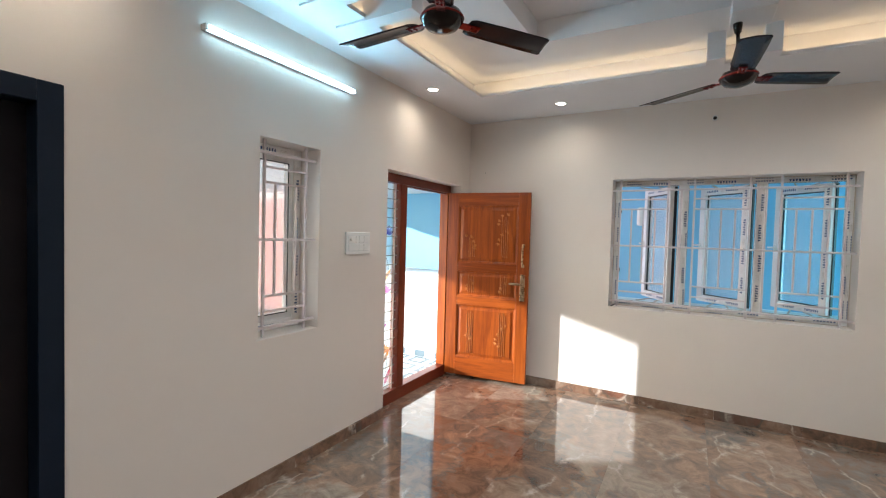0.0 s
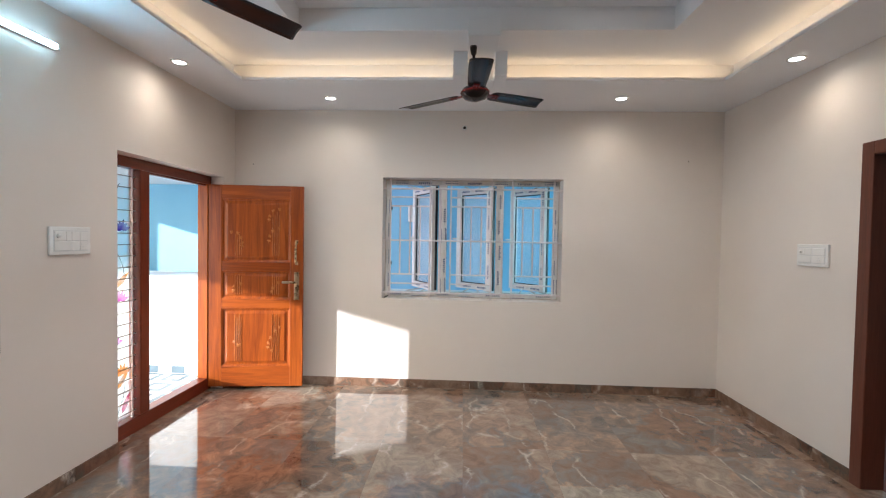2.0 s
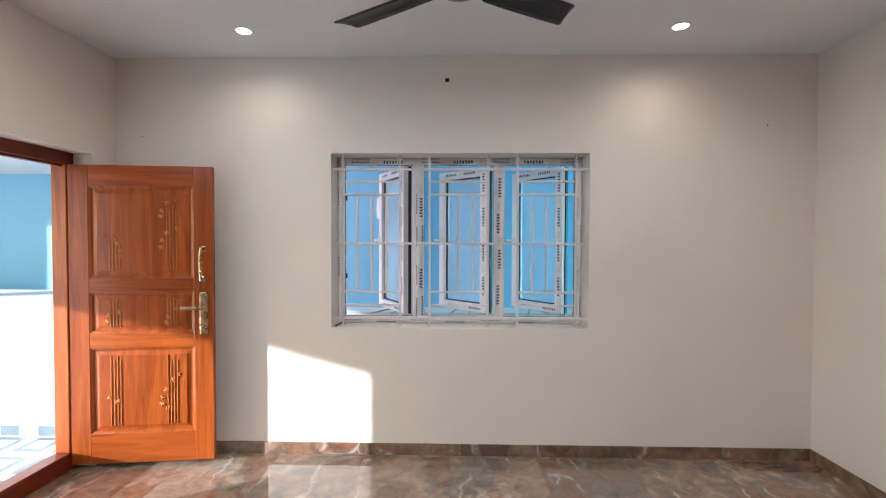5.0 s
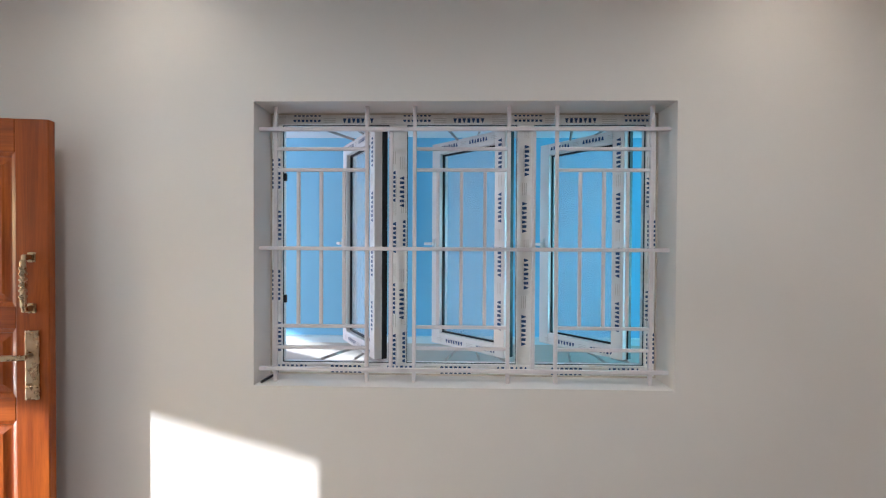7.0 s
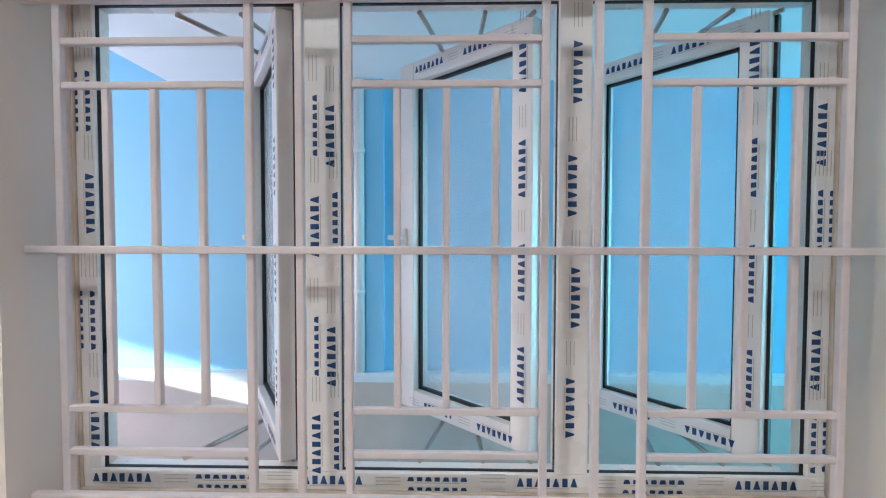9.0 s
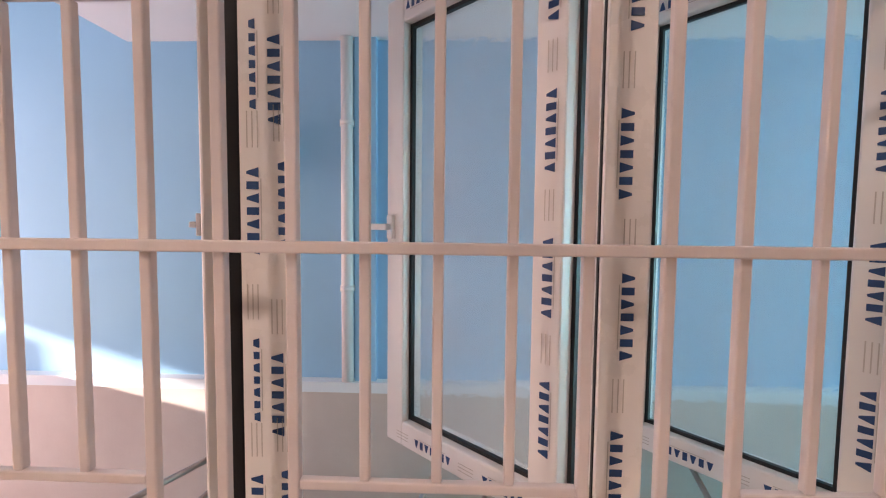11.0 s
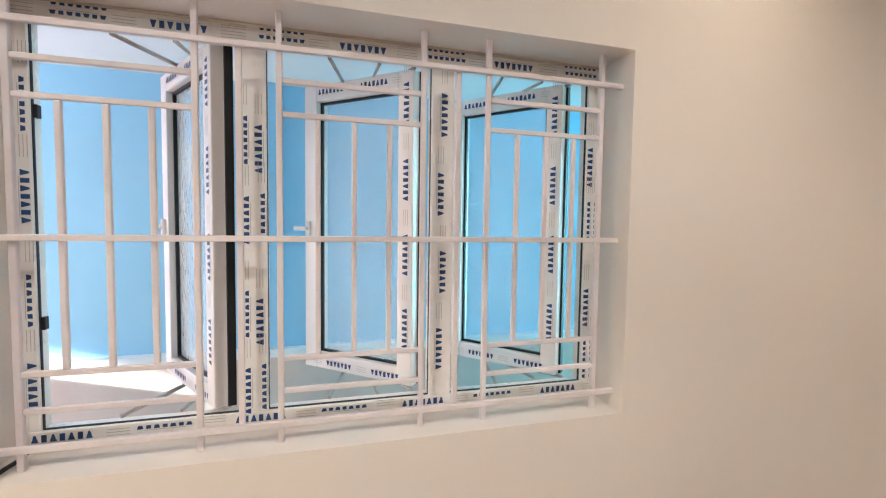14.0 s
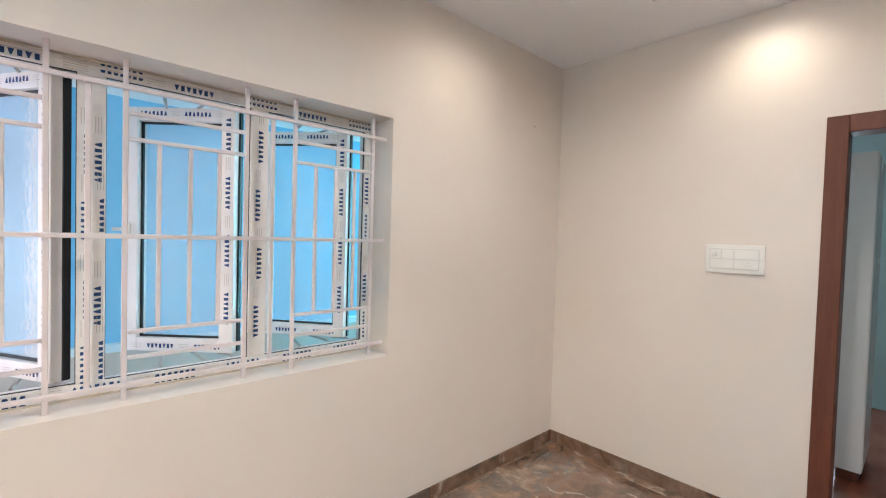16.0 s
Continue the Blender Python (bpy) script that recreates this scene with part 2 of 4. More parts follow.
M_FRAME_H = wood("red_brown_frame_wood_across", (0.125, 0.019, 0.008), (0.20, 0.034, 0.012), axis=1)
M_EASTF = wood("brown_frame_wood", (0.11, 0.034, 0.019), (0.16, 0.05, 0.028), 0.45)
M_BLACK = mottled("dark_laminate", (0.008, 0.006, 0.007), (0.012, 0.009, 0.010), 0.5, 4.0, 90.0, 0.05, spec=0.15)
M_NAVY = mottled("dark_blue_black_paint", (0.005, 0.010, 0.020), (0.008, 0.014, 0.028), 0.4, 4.0, 90.0, 0.05, spec=0.2)
M_UPVC = mottled("white_upvc", (0.80, 0.78, 0.76), (0.76, 0.74, 0.72), 0.3, 2.0, 120.0, 0.02)
M_FILM = mottled("protective_film", (0.82, 0.78, 0.745), (0.85, 0.82, 0.795), 0.28, 7.0, 60.0, 0.15)
M_INK = mottled("navy_print", (0.012, 0.05, 0.15), (0.02, 0.07, 0.19), 0.4, 20.0)
M_INKPALE = mottled("pale_print", (0.50, 0.46, 0.42), (0.58, 0.54, 0.50), 0.4, 20.0)
M_GASKET = mottled("black_gasket", (0.010, 0.010, 0.012), (0.016, 0.016, 0.018), 0.5)
M_GRILLE = mottled("painted_steel_grille", (0.67, 0.59, 0.585), (0.73, 0.66, 0.655), 0.4, 12.0, 150.0, 0.15)
M_STEEL = mottled("dull_steel", (0.42, 0.38, 0.34), (0.52, 0.48, 0.44), 0.3, 20.0, 200.0, 0.05, metal=1.0)
M_BRASS = mottled("antique_brass", (0.42, 0.30, 0.18), (0.58, 0.45, 0.30), 0.28, 25.0, 200.0, 0.1, metal=1.0)
M_SWITCH = mottled("white_switch_plastic", (0.82, 0.80, 0.77), (0.79, 0.77, 0.74), 0.25, 6.0, 100.0, 0.02)
M_SWEDGE = mottled("grey_plastic_seam", (0.62, 0.61, 0.60), (0.66, 0.65, 0.64), 0.5)
M_BLUE = mottled("blue_outdoor_paint", (0.25, 0.555, 0.79), (0.28, 0.585, 0.82), 0.75, 1.6, 120.0, 0.2)
M_DADO = mottled("pale_cement_render", (0.50, 0.475, 0.445), (0.59, 0.565, 0.53), 0.8, 2.4, 90.0, 0.3)
M_PALE = mottled("pale_blue_ledge_paint", (0.62, 0.76, 0.82), (0.68, 0.80, 0.85), 0.7)
M_WHITE = mottled("white_outdoor_paint", (0.80, 0.80, 0.80), (0.74, 0.75, 0.76), 0.7, 1.6, 120.0, 0.2)
M_GROUND = mottled("cement_ground", (0.30, 0.29, 0.28), (0.38, 0.37, 0.36), 0.85, 1.2, 60.0, 0.4)
M_TILE_W = mottled("white_floor_tile", (0.78, 0.79, 0.80), (0.72, 0.74, 0.75), 0.2, 4.0, 80.0, 0.03, by_object=True)
M_TILE_D = mottled("slate_blue_tile_inlay", (0.13, 0.18, 0.22), (0.18, 0.24, 0.28), 0.22, 4.0, 80.0, 0.03, by_object=True)
M_BRICK = mottled("pink_brick", (0.40, 0.195, 0.17), (0.47, 0.25, 0.215), 0.85, 5.0, 60.0, 0.4, by_object=True)
M_MORTAR = mottled("pale_mortar", (0.42, 0.35, 0.32), (0.48, 0.40, 0.37), 0.9, 5.0, 60.0, 0.4)
M_FAN = mottled("black_enamel", (0.010, 0.008, 0.008), (0.016, 0.012, 0.012), 0.12, 6.0, 100.0, 0.01, spec=0.3)
M_FANRED = mottled("dark_red_metallic_enamel", (0.16, 0.012, 0.012), (0.24, 0.02, 0.018), 0.22, 6.0, 100.0, 0.02, metal=0.5)
M_FANGREY = mottled("smoky_brown_blade_enamel", (0.022, 0.020, 0.024), (0.030, 0.028, 0.034), 0.16, 6.0, 100.0, 0.02, spec=0.12)
M_HOLE = mottled("dark_hole", (0.02, 0.015, 0.012), (0.04, 0.03, 0.02), 0.9)
M_LED = glowing("led_disc", (1.0, 0.95, 0.86), 5.6)
M_TUBE = glowing("led_tube", (0.55, 0.88, 1.0), 4.6)
M_STRIP = glowing("led_strip", (1.0, 0.80, 0.55), 1.0)
M_OBSCURE = glass("obscure_glass", 0.16, (0.96, 0.98, 1.0), 0.30, 0.90, 0.03)
M_SIDE = glass("frosted_sidelight_glass", 0.45, (0.93, 0.98, 0.98), 0.25)
M_SEAL = mottled("ochre_sealant", (0.55, 0.33, 0.07), (0.64, 0.40, 0.10), 0.5, 12.0)
M_STAIN = mottled("stained_cement", (0.50, 0.40, 0.30), (0.66, 0.58, 0.50), 0.8, 9.0, 90.0, 0.3)
M_TEAL = mottled("pale_teal_paint", (0.50, 0.62, 0.60), (0.56, 0.68, 0.66), 0.6, 2.0, 150.0, 0.1)
M_REDFLOOR = mottled("red_brown_tile", (0.20, 0.055, 0.03), (0.27, 0.08, 0.045), 0.2, 3.0, 60.0, 0.05)
M_OFFWHITE = mottled("off_white_laminate", (0.80, 0.76, 0.72), (0.84, 0.80, 0.76), 0.45, 1.5, 120.0, 0.1)


def glass_paint(name, colour):
    """A thin see-through paint on glass, which tints the daylight."""
    m, nt, b = mat(name, 0.4, 0, colour, 0.4)
    co = coords(nt, True)
    n = node(nt, "ShaderNodeTexNoise", Scale=22.0, Detail=3.0)
    nt.links.new(co, n.inputs["Vector"])
    tint = ramp(nt, n.outputs["Fac"], [(0.35, colour), (0.65, tuple(0.55 + 0.45 * v for v in colour))])
    clear = nt.nodes.new("ShaderNodeBsdfTransparent")
    nt.links.new(tint.outputs[0], clear.inputs["Color"])
    nt.links.new(tint.outputs[0], b.inputs["Base Color"])
    mix = nt.nodes.new("ShaderNodeMixShader")
    mix.inputs[0].default_value = 0.25
    out = next(x for x in nt.nodes if x.type == "OUTPUT_MATERIAL")
    nt.links.new(clear.outputs[0], mix.inputs[1])
    nt.links.new(b.outputs[0], mix.inputs[2])
    nt.links.new(mix.outputs[0], out.inputs["Surface"])
    return m


PETALS = [glass_paint("glass_paint_" + n, c) for n, c in
          (("purple", (0.16, 0.04, 0.50)), ("pink", (0.85, 0.15, 0.30)), ("magenta", (0.72, 0.10, 0.55)), ("orange", (0.95, 0.36, 0.05)), ("green", (0.16, 0.16, 0.15)))]


# ---- mesh helpers ----
def box(bm, x0, y0, z0, x1, y1, z1, mi=0, bevel=0.0):
    lo, hi = (min(x0, x1), min(y0, y1), min(z0, z1)), (max(x0, x1), max(y0, y1), max(z0, z1))
    v = [bm.verts.new((hi[0] if i & 1 else lo[0], hi[1] if i & 2 else lo[1], hi[2] if i & 4 else lo[2])) for i in range(8)]
    faces = [bm.faces.new([v[i] for i in q]) for q in ((0, 2, 3, 1), (4, 5, 7, 6), (0, 1, 5, 4), (2, 6, 7, 3), (0, 4, 6, 2), (1, 3, 7, 5))]
    for f in faces:
        f.material_index = mi
    if bevel:
        edges = list({e for f in faces for e in f.edges})
        got = bmesh.ops.bevel(bm, geom=edges, offset=bevel, segments=2, profile=0.5, affect="EDGES")
        for f in got["faces"]:
            f.material_index = mi
    return v


def lathe(bm, profile, segments=24, mi=0, centre=(0, 0, 0)):
    """A turned solid round z from (radius, height) steps."""
    rings = []
    for r, z in profile:
        if r < 1e-5:
            rings.append([bm.verts.new((centre[0], centre[1], centre[2] + z))])
        else:
            rings.append([bm.verts.new((centre[0] + r * math.cos(2 * math.pi * i / segments), centre[1] + r * math.sin(2 * math.pi * i / segments), centre[2] + z)) for i in range(segments)])
    for a, b in zip(rings, rings[1:]):
        for i in range(segments):
            j = (i + 1) % segments
            if len(a) == 1 and len(b) == 1:
                continue
            q = [a[0], b[j], b[i]] if len(a) == 1 else [a[i], a[j], b[0]] if len(b) == 1 else [a[i], a[j], b[j], b[i]]
            f = bm.faces.new(q)
            f.material_index, f.smooth = mi, True


def rod(bm, p, q, r, segments=8, mi=0):
    """A round bar from p to q."""
    p, q = Vector(p), Vector(q)
    turn = (q - p).to_track_quat("Z", "Y").to_matrix()
    ends = []
    for c in (p, q):
        ends.append([bm.verts.new(c + turn @ Vector((r * math.cos(2 * math.pi * i / segments), r * math.sin(2 * math.pi * i / segments), 0))) for i in range(segments)])
    for i in range(segments):
        j = (i + 1) % segments
        f = bm.faces.new([ends[0][i], ends[0][j], ends[1][j], ends[1][i]])
        f.smooth, f.material_index = True, mi
    bm.faces.new(ends[0][::-1]).material_index = mi
    bm.faces.new(ends[1]).material_index = mi


def mesh_of(bm, name, materials):
    bmesh.ops.recalc_face_normals(bm, faces=bm.faces)
    data = bpy.data.meshes.new(name)
    bm.to_mesh(data)
    bm.free()
    for m in materials if isinstance(materials, (list, tuple)) else [materials]:
        data.materials.append(m)
    return data


def part(name, bm, material, parent=None, label=""):
    """Links a bmesh as one mesh object under a thing or a part."""
    ob = new(name, mesh_of(bm, name, material))
    if parent is not None:
        ob.parent = parent
    if label:
        ob["label"] = label
    return ob


def block(name, dims, material, parent=None, label="", bevel=0.0):
    bm = bmesh.new()
    box(bm, *dims, bevel=bevel)
    return part(name, bm, material, parent, label)


def thing(name, label, category, m=None, group="", kind=""):
    ob = new(name)
    if m is not None:
        ob.matrix_world = m
    return tagged(ob, label, category, group, kind)


def setting(ob, label, category):
    return tagged(ob, label, category, "", "structure")


def pierced(bm, axis, a0, a1, u0, u1, z0, z1, holes):
    """A wall slab between a0 and a1 across axis, from u0 to u1 along it, with openings (u0, u1, z0, z1) right through."""
    us = sorted({u0, u1, *[h[0] for h in holes], *[h[1] for h in holes]})
    zs = sorted({z0, z1, *[h[2] for h in holes], *[h[3] for h in holes]})
    solid = {}
    for i in range(len(us) - 1):
        for k in range(len(zs) - 1):
            cu, cz = (us[i] + us[i + 1]) / 2, (zs[k] + zs[k + 1]) / 2
            solid[i, k] = not any(h[0] < cu < h[1] and h[2] < cz < h[3] for h in holes)
    cache = {}

    def vert(a, u, z):
        key = (round(a, 4), round(u, 4), round(z, 4))
        if key not in cache:
            cache[key] = bm.verts.new((a, u, z) if axis == "x" else (u, a, z))
        return cache[key]

    for (i, k), full in solid.items():
        if not full:
            continue
        ua, ub, za, zb = us[i], us[i + 1], zs[k], zs[k + 1]
        for a in (a0, a1):
            bm.faces.new([vert(a, ua, za), vert(a, ub, za), vert(a, ub, zb), vert(a, ua, zb)])
        for di, dk, e in ((-1, 0, ((ua, za), (ua, zb))), (1, 0, ((ub, za), (ub, zb))), (0, -1, ((ua, za), (ub, za))), (0, 1, ((ua, zb), (ub, zb)))):
            if not solid.get((i + di, k + dk), False):
                (p, q), (r, s) = e
                bm.faces.new([vert(a0, p, q), vert(a0, r, s), vert(a1, r, s), vert(a1, p, q)])


# ---- the room ----
ZT = 3.30
bm = bmesh.new()
pierced(bm, "y", YF, YFO, XLO, XRO, -0.1, ZT, [WIN])
wall_north = setting(part("wall_north", bm, M_WALL), "cream painted plaster wall with a wide window opening", "wall")
bm = bmesh.new()
pierced(bm, "x", XLO, XL, YB, YF, -0.1, ZT, [SWIN, (DOOR[0], DOOR[1], -0.1, DOOR[2]), (DARK[0], DARK[1], -0.1, DARK[2])])
wall_west = setting(part("wall_west", bm, M_WALL), "cream painted plaster wall with front door and narrow window", "wall")
bm = bmesh.new()
pierced(bm, "x", XR, XRO, YB, YF, -0.1, ZT, [(EAST[0], EAST[1], -0.1, EAST[2])])
wall_east = setting(part("wall_east", bm, M_WALL), "cream painted plaster wall with an inner doorway", "wall")
wall_south = setting(block("wall_south", (XLO, YB - 0.2, -0.1, XRO, YB, ZT), M_WALL), "cream painted plaster wall closing the hall", "wall")

# ceiling: border, cove shelf, raised middle with a deeper tray, pairs of cross ribs
bm = bmesh.new()
x0, x1, y0, y1 = COVE
for b in ((XL, y1, XR, YF), (XL, YB, XR, y0), (XL, y0, x0, y1), (x1, y0, XR, y1)):
    box(bm, b[0], b[1], ZC, b[2], b[3], ZLIP)
s = SHELF
for b in ((XL, y1 + s, XR, YF), (XL, YB, XR, y0 - s), (XL, y0 - s, x0 - s, y1 + s), (x1 + s, y0 - s, XR, y1 + s)):
    box(bm, b[0], b[1], ZLIP, b[2], b[3], ZUP + 0.2)
TRAY = (-1.0, 1.62, -1.0, 3.38)
tx0, tx1, ty0, ty1 = TRAY
ax0, ax1, ay0, ay1 = x0 - s, x1 + s, y0 - s, y1 + s
for b in ((ax0, ty1, ax1, ay1), (ax0, ay0, ax1, ty0), (ax0, ty0, tx0, ty1), (tx1, ty0, ax1, ty1)):
    box(bm, b[0], b[1], ZUP, b[2], b[3], ZUP + 0.2)
box(bm, tx0, ty0, 3.15, tx1, ty1, ZUP + 0.2)
for rx in ((0.095, 0.205), (0.42, 0.515)):
    box(bm, rx[0], 3.72, ZC - 0.006, rx[1], 4.02, ZUP, bevel=0.003)
box(bm, 0.205, 3.22, 2.885, 0.42, 3.48, ZUP, bevel=0.003)
for ry in ((1.93, 2.04), (2.22, 2.33)):
    box(bm, XL + 0.28, ry[0], ZC - 0.012, -1.33, ry[1], ZUP, bevel=0.003)
ceiling = setting(part("ceiling", bm, M_CEIL), "white plaster false ceiling with lit cove", "ceiling")
setting(block("roof_slab", (XLO, YB - 0.2, ZT, XRO, YFO, ZT + 0.15), M_CEIL), "concrete roof slab above the hall", "roof")

# ---- floor, with its tiles at the end of the file ----
floor = setting(block("floor", (XLO, YB - 0.2, -0.12, XRO, YFO, -0.008), M_JOINT), "polished brown grey marble tile floor", "floor")


# ---- printed film marks ----
def marks(bm, origin, along, across, normal, count, pitch, size=(0.150, 0.021), start=0.0, keep=1.0, mi=0, pale=1):
    """Rows of seven plain wedges and bars in place of the brand print on the film, with pale lines between.
    keep is the share of their height that the edge of the profile leaves in view."""
    o, u, v, n = Vector(origin), Vector(along).normalized(), Vector(across).normalized(), Vector(normal).normalized()

    def shape(points, idx):
        f = bm.faces.new([bm.verts.new(o + u * pu + v * pv + n * 0.0012) for pu, pv in points])
        f.material_index = idx

    def bar_of(pu, pv, w, h, idx):
        shape([(pu, pv), (pu + w, pv), (pu + w, pv + h), (pu, pv + h)], idx)

    L, h = size
    w, low, gap = L / 7, -h / 2, min(pitch, 0.27) - L
    for c in range(count):
        b = start + c * pitch
        for i in range(7):
            m = b + (i + 0.5) * w
            if i % 2 == 0:
                top = 0.40 - 0.30 * keep
                shape([(m - 0.40 * w, low), (m + 0.40 * w, low), (m + top * w, low + h * keep), (m - top * w, low + h * keep)], mi)
            else:
                bar_of(m - 0.30 * w, low, 0.60 * w, h * keep, mi)
        bar_of(b + 0.14 * L, -h * 0.72, 0.72 * L, h * 0.09, pale)
        for j in range(3):
            bar_of(b + L + 0.25 * gap, -h * 0.5 + j * h * 0.42, 0.5 * gap, h * 0.10, pale)


# ---- windows ----
def bar_frame(bm, x0, z0, x1, z1, w, ya, yb, bevel=0.003):
    box(bm, x0, ya, z0, x0 + w, yb, z1, bevel=bevel)
    box(bm, x1 - w, ya, z0, x1, yb, z1, bevel=bevel)
    box(bm, x0 + w, ya, z0, x1 - w, yb, z0 + w, bevel=bevel)
    box(bm, x0 + w, ya, z1 - w, x1 - w, yb, z1, bevel=bevel)


def casement(parent, hinge, angle, width=0.50, height=1.105, w=0.062, t=0.065):
    """An open sash: hinge at its own right edge, turned outwards."""
    W, H = width, height
    sash = bmesh.new()
    bar_frame(sash, -W, 0, 0, H, w, 0, t, 0.004)
    for x0, z0, x1, z1 in ((-W - 0.008, -0.008, -W, H + 0.008), (-W, H, 0.0, H + 0.008), (-W, -0.008, 0.0, 0.0)):
        box(sash, x0, t - 0.014, z0, x1, t, z1, bevel=0.002)
    sash_ob = part("sash", sash, M_UPVC, parent, "white sash with printed protective film, swung open")
    sash_ob.matrix_basis = pose(hinge[0], hinge[1], hinge[2], 0, 0, angle)
    bm = bmesh.new()
    box(bm, -W + w, 0.034, w, -w, 0.040, H - w)
    pane = part("pane", bm, M_OBSCURE, sash_ob, "patterned obscure glass")
    pane.visible_shadow = False
    bm = bmesh.new()
    bar_frame(bm, -W + w - 0.003, w - 0.003, -w + 0.003, H - w + 0.003, 0.012, 0.022, 0.033, 0)
    box(bm, 0.0, t - 0.026, 0.0, 0.008, t - 0.002, H)
    part("gasket", bm, M_GASKET, sash_ob, "black rubber gasket")
    bm = bmesh.new()
    marks(bm, (-w * 0.46, 0, 0.13), (0, 0, 1), (-1, 0, 0), (0, -1, 0), 4, 0.262)
    marks(bm, (-W + 0.07, 0, H - w * 0.45), (1, 0, 0), (0, 0, 1), (0, -1, 0), 2, 0.20, size=(0.125, 0.019))
    marks(bm, (-0.05, 0, w * 0.42), (-1, 0, 0), (0, 0, -1), (0, -1, 0), 2, 0.215, size=(0.125, 0.019))
    part("film_print", bm, [M_INK, M_INKPALE], sash_ob, "navy print on protective film")
    bm = bmesh.new()
    box(bm, -W + 0.012, -0.012, H * 0.5 - 0.03, -W + 0.034, 0, H * 0.5 + 0.03, bevel=0.003)
    box(bm, -W - 0.035, -0.028, H * 0.5 - 0.008, -W + 0.03, -0.012, H * 0.5 + 0.008, bevel=0.003)
    part("latch_handle", bm, M_UPVC, sash_ob, "white latch handle")
    return sash_ob


bays = [(-0.571, -0.063), (0.021, 0.538), (0.616, 1.134)]
YW0, YW1 = 4.884, 4.938
zf0, zf1 = 0.957, 2.084
window = setting(thing("window_1", "white upvc window with three outward open sashes", "window"), "white upvc window with three outward open sashes", "window")
bm = bmesh.new()
# a proud inner band and a rim set back round it
RIM = 0.026
wx0, wx1, wz0, wz1 = WIN
box(bm, wx0 + RIM, YW0, wz0 + 0.02, wx1 - RIM, YW1, zf0, bevel=0.003)
box(bm, wx0 + RIM, YW0, zf1, wx1 - RIM, YW1, wz1 - 0.02, bevel=0.003)
edges = [wx0 + RIM, bays[0][0], bays[0][1], bays[1][0], bays[1][1], bays[2][0], bays[2][1], wx1 - RIM]
for i in range(0, 8, 2):
    box(bm, edges[i], YW0, zf0, edges[i + 1], YW1, zf1, bevel=0.003)
for b in ((wx0, wz0, wx0 + RIM, wz1), (wx1 - RIM, wz0, wx1, wz1), (wx0 + RIM, wz0, wx1 - RIM, wz0 + 0.02), (wx0 + RIM, wz1 - 0.02, wx1 - RIM, wz1)):
    box(bm, b[0], YW0 + 0.006, b[1], b[2], YW1, b[3], bevel=0.002)
part("window_frame", bm, M_FILM, window, "upvc frame under cream protective film")
bm = bmesh.new()
for x0, z0, x1, z1 in ((wx0, wz0, wx1, wz0 + 0.007), (wx0, wz1 - 0.007, wx1, wz1), (wx0, wz0 + 0.007, wx0 + 0.006, wz1 - 0.007), (wx1 - 0.006, wz0 + 0.007, wx1, wz1 - 0.007)):
    box(bm, x0, YW0 - 0.004, z0, x1, YW0 + 0.006, z1, bevel=0.002)
part("joint_bead", bm, M_STAIN, window, "stained cement joint round the frame")
bm = bmesh.new()
for (u0, u1) in bays:
    bar_frame(bm, u0 - 0.001, zf0 - 0.001, u1 + 0.001, zf1 + 0.001, 0.003, YW0 + 0.010, YW0 + 0.020, 0)
part("gasket", bm, M_GASKET, window, "thin black gasket")
for z in (1.257, 1.84):
    bm = bmesh.new()
    box(bm, bays[0][0], YW0 + 0.014, z - 0.018, bays[0][0] + 0.012, YW0 + 0.034, z + 0.018, bevel=0.002)
    part("lock_keep", bm, M_GASKET, window, "small dark lock keep")
bm = bmesh.new()
UP, FACE = (0, 0, 1), (0, -1, 0)
m1 = (bays[0][1] + bays[1][0]) / 2
P = 0.528
for u, across, z, n, keep, at in ((wx0 + 0.041, (1, 0, 0), 1.005, 2, 1.0, YW0), (wx0 + 0.046, (1, 0, 0), 1.25, 2, 0.55, YW0), (wx0 + 0.012, (1, 0, 0), 1.25, 2, 0.5, YW0 + 0.006),
                                  (m1 - 0.019, (-1, 0, 0), 0.95, 2, 1.0, YW0), (m1 - 0.022, (-1, 0, 0), 1.19, 2, 0.5, YW0), (m1 + 0.019, (-1, 0, 0), 1.165, 2, 1.0, YW0), (m1 + 0.026, (-1, 0, 0), 0.96, 2, 0.6, YW0),
                                  (wx1 - 0.040, (-1, 0, 0), 1.165, 2, 1.0, YW0), (wx1 - 0.044, (-1, 0, 0), 0.965, 2, 0.55, YW0), (wx1 - 0.013, (-1, 0, 0), 0.965, 2, 0.5, YW0 + 0.006)):
    marks(bm, (u, at, z), UP, across, FACE, n, P, keep=keep)
for k in range(4):
    marks(bm, ((bays[1][1] + bays[2][0]) / 2 + (0.005 if k % 2 else -0.005), YW0, 1.045 + 0.265 * k), UP, (1, 0, 0), FACE, 1, 0.265)
marks(bm, (wx0 + 0.03, YW0, zf0 - 0.020), (1, 0, 0), UP, FACE, 4, P - 0.008)
marks(bm, (wx0 + 0.285, YW0, zf0 - 0.010), (1, 0, 0), UP, FACE, 3, P - 0.008, keep=0.5)
marks(bm, (wx0 + 0.285, YW0 + 0.006, wz0 + 0.014), (1, 0, 0), UP, FACE, 3, P - 0.008, size=(0.150, 0.014), keep=0.6)
marks(bm, (-0.135, YW0, zf1 + 0.018), (-1, 0, 0), (0, 0, -1), FACE, 1, P)
marks(bm, (0.385, YW0, zf1 + 0.018), (-1, 0, 0), (0, 0, -1), FACE, 1, P)
marks(bm, (0.905, YW0, zf1 + 0.018), (-1, 0, 0), (0, 0, -1), FACE, 1, P)
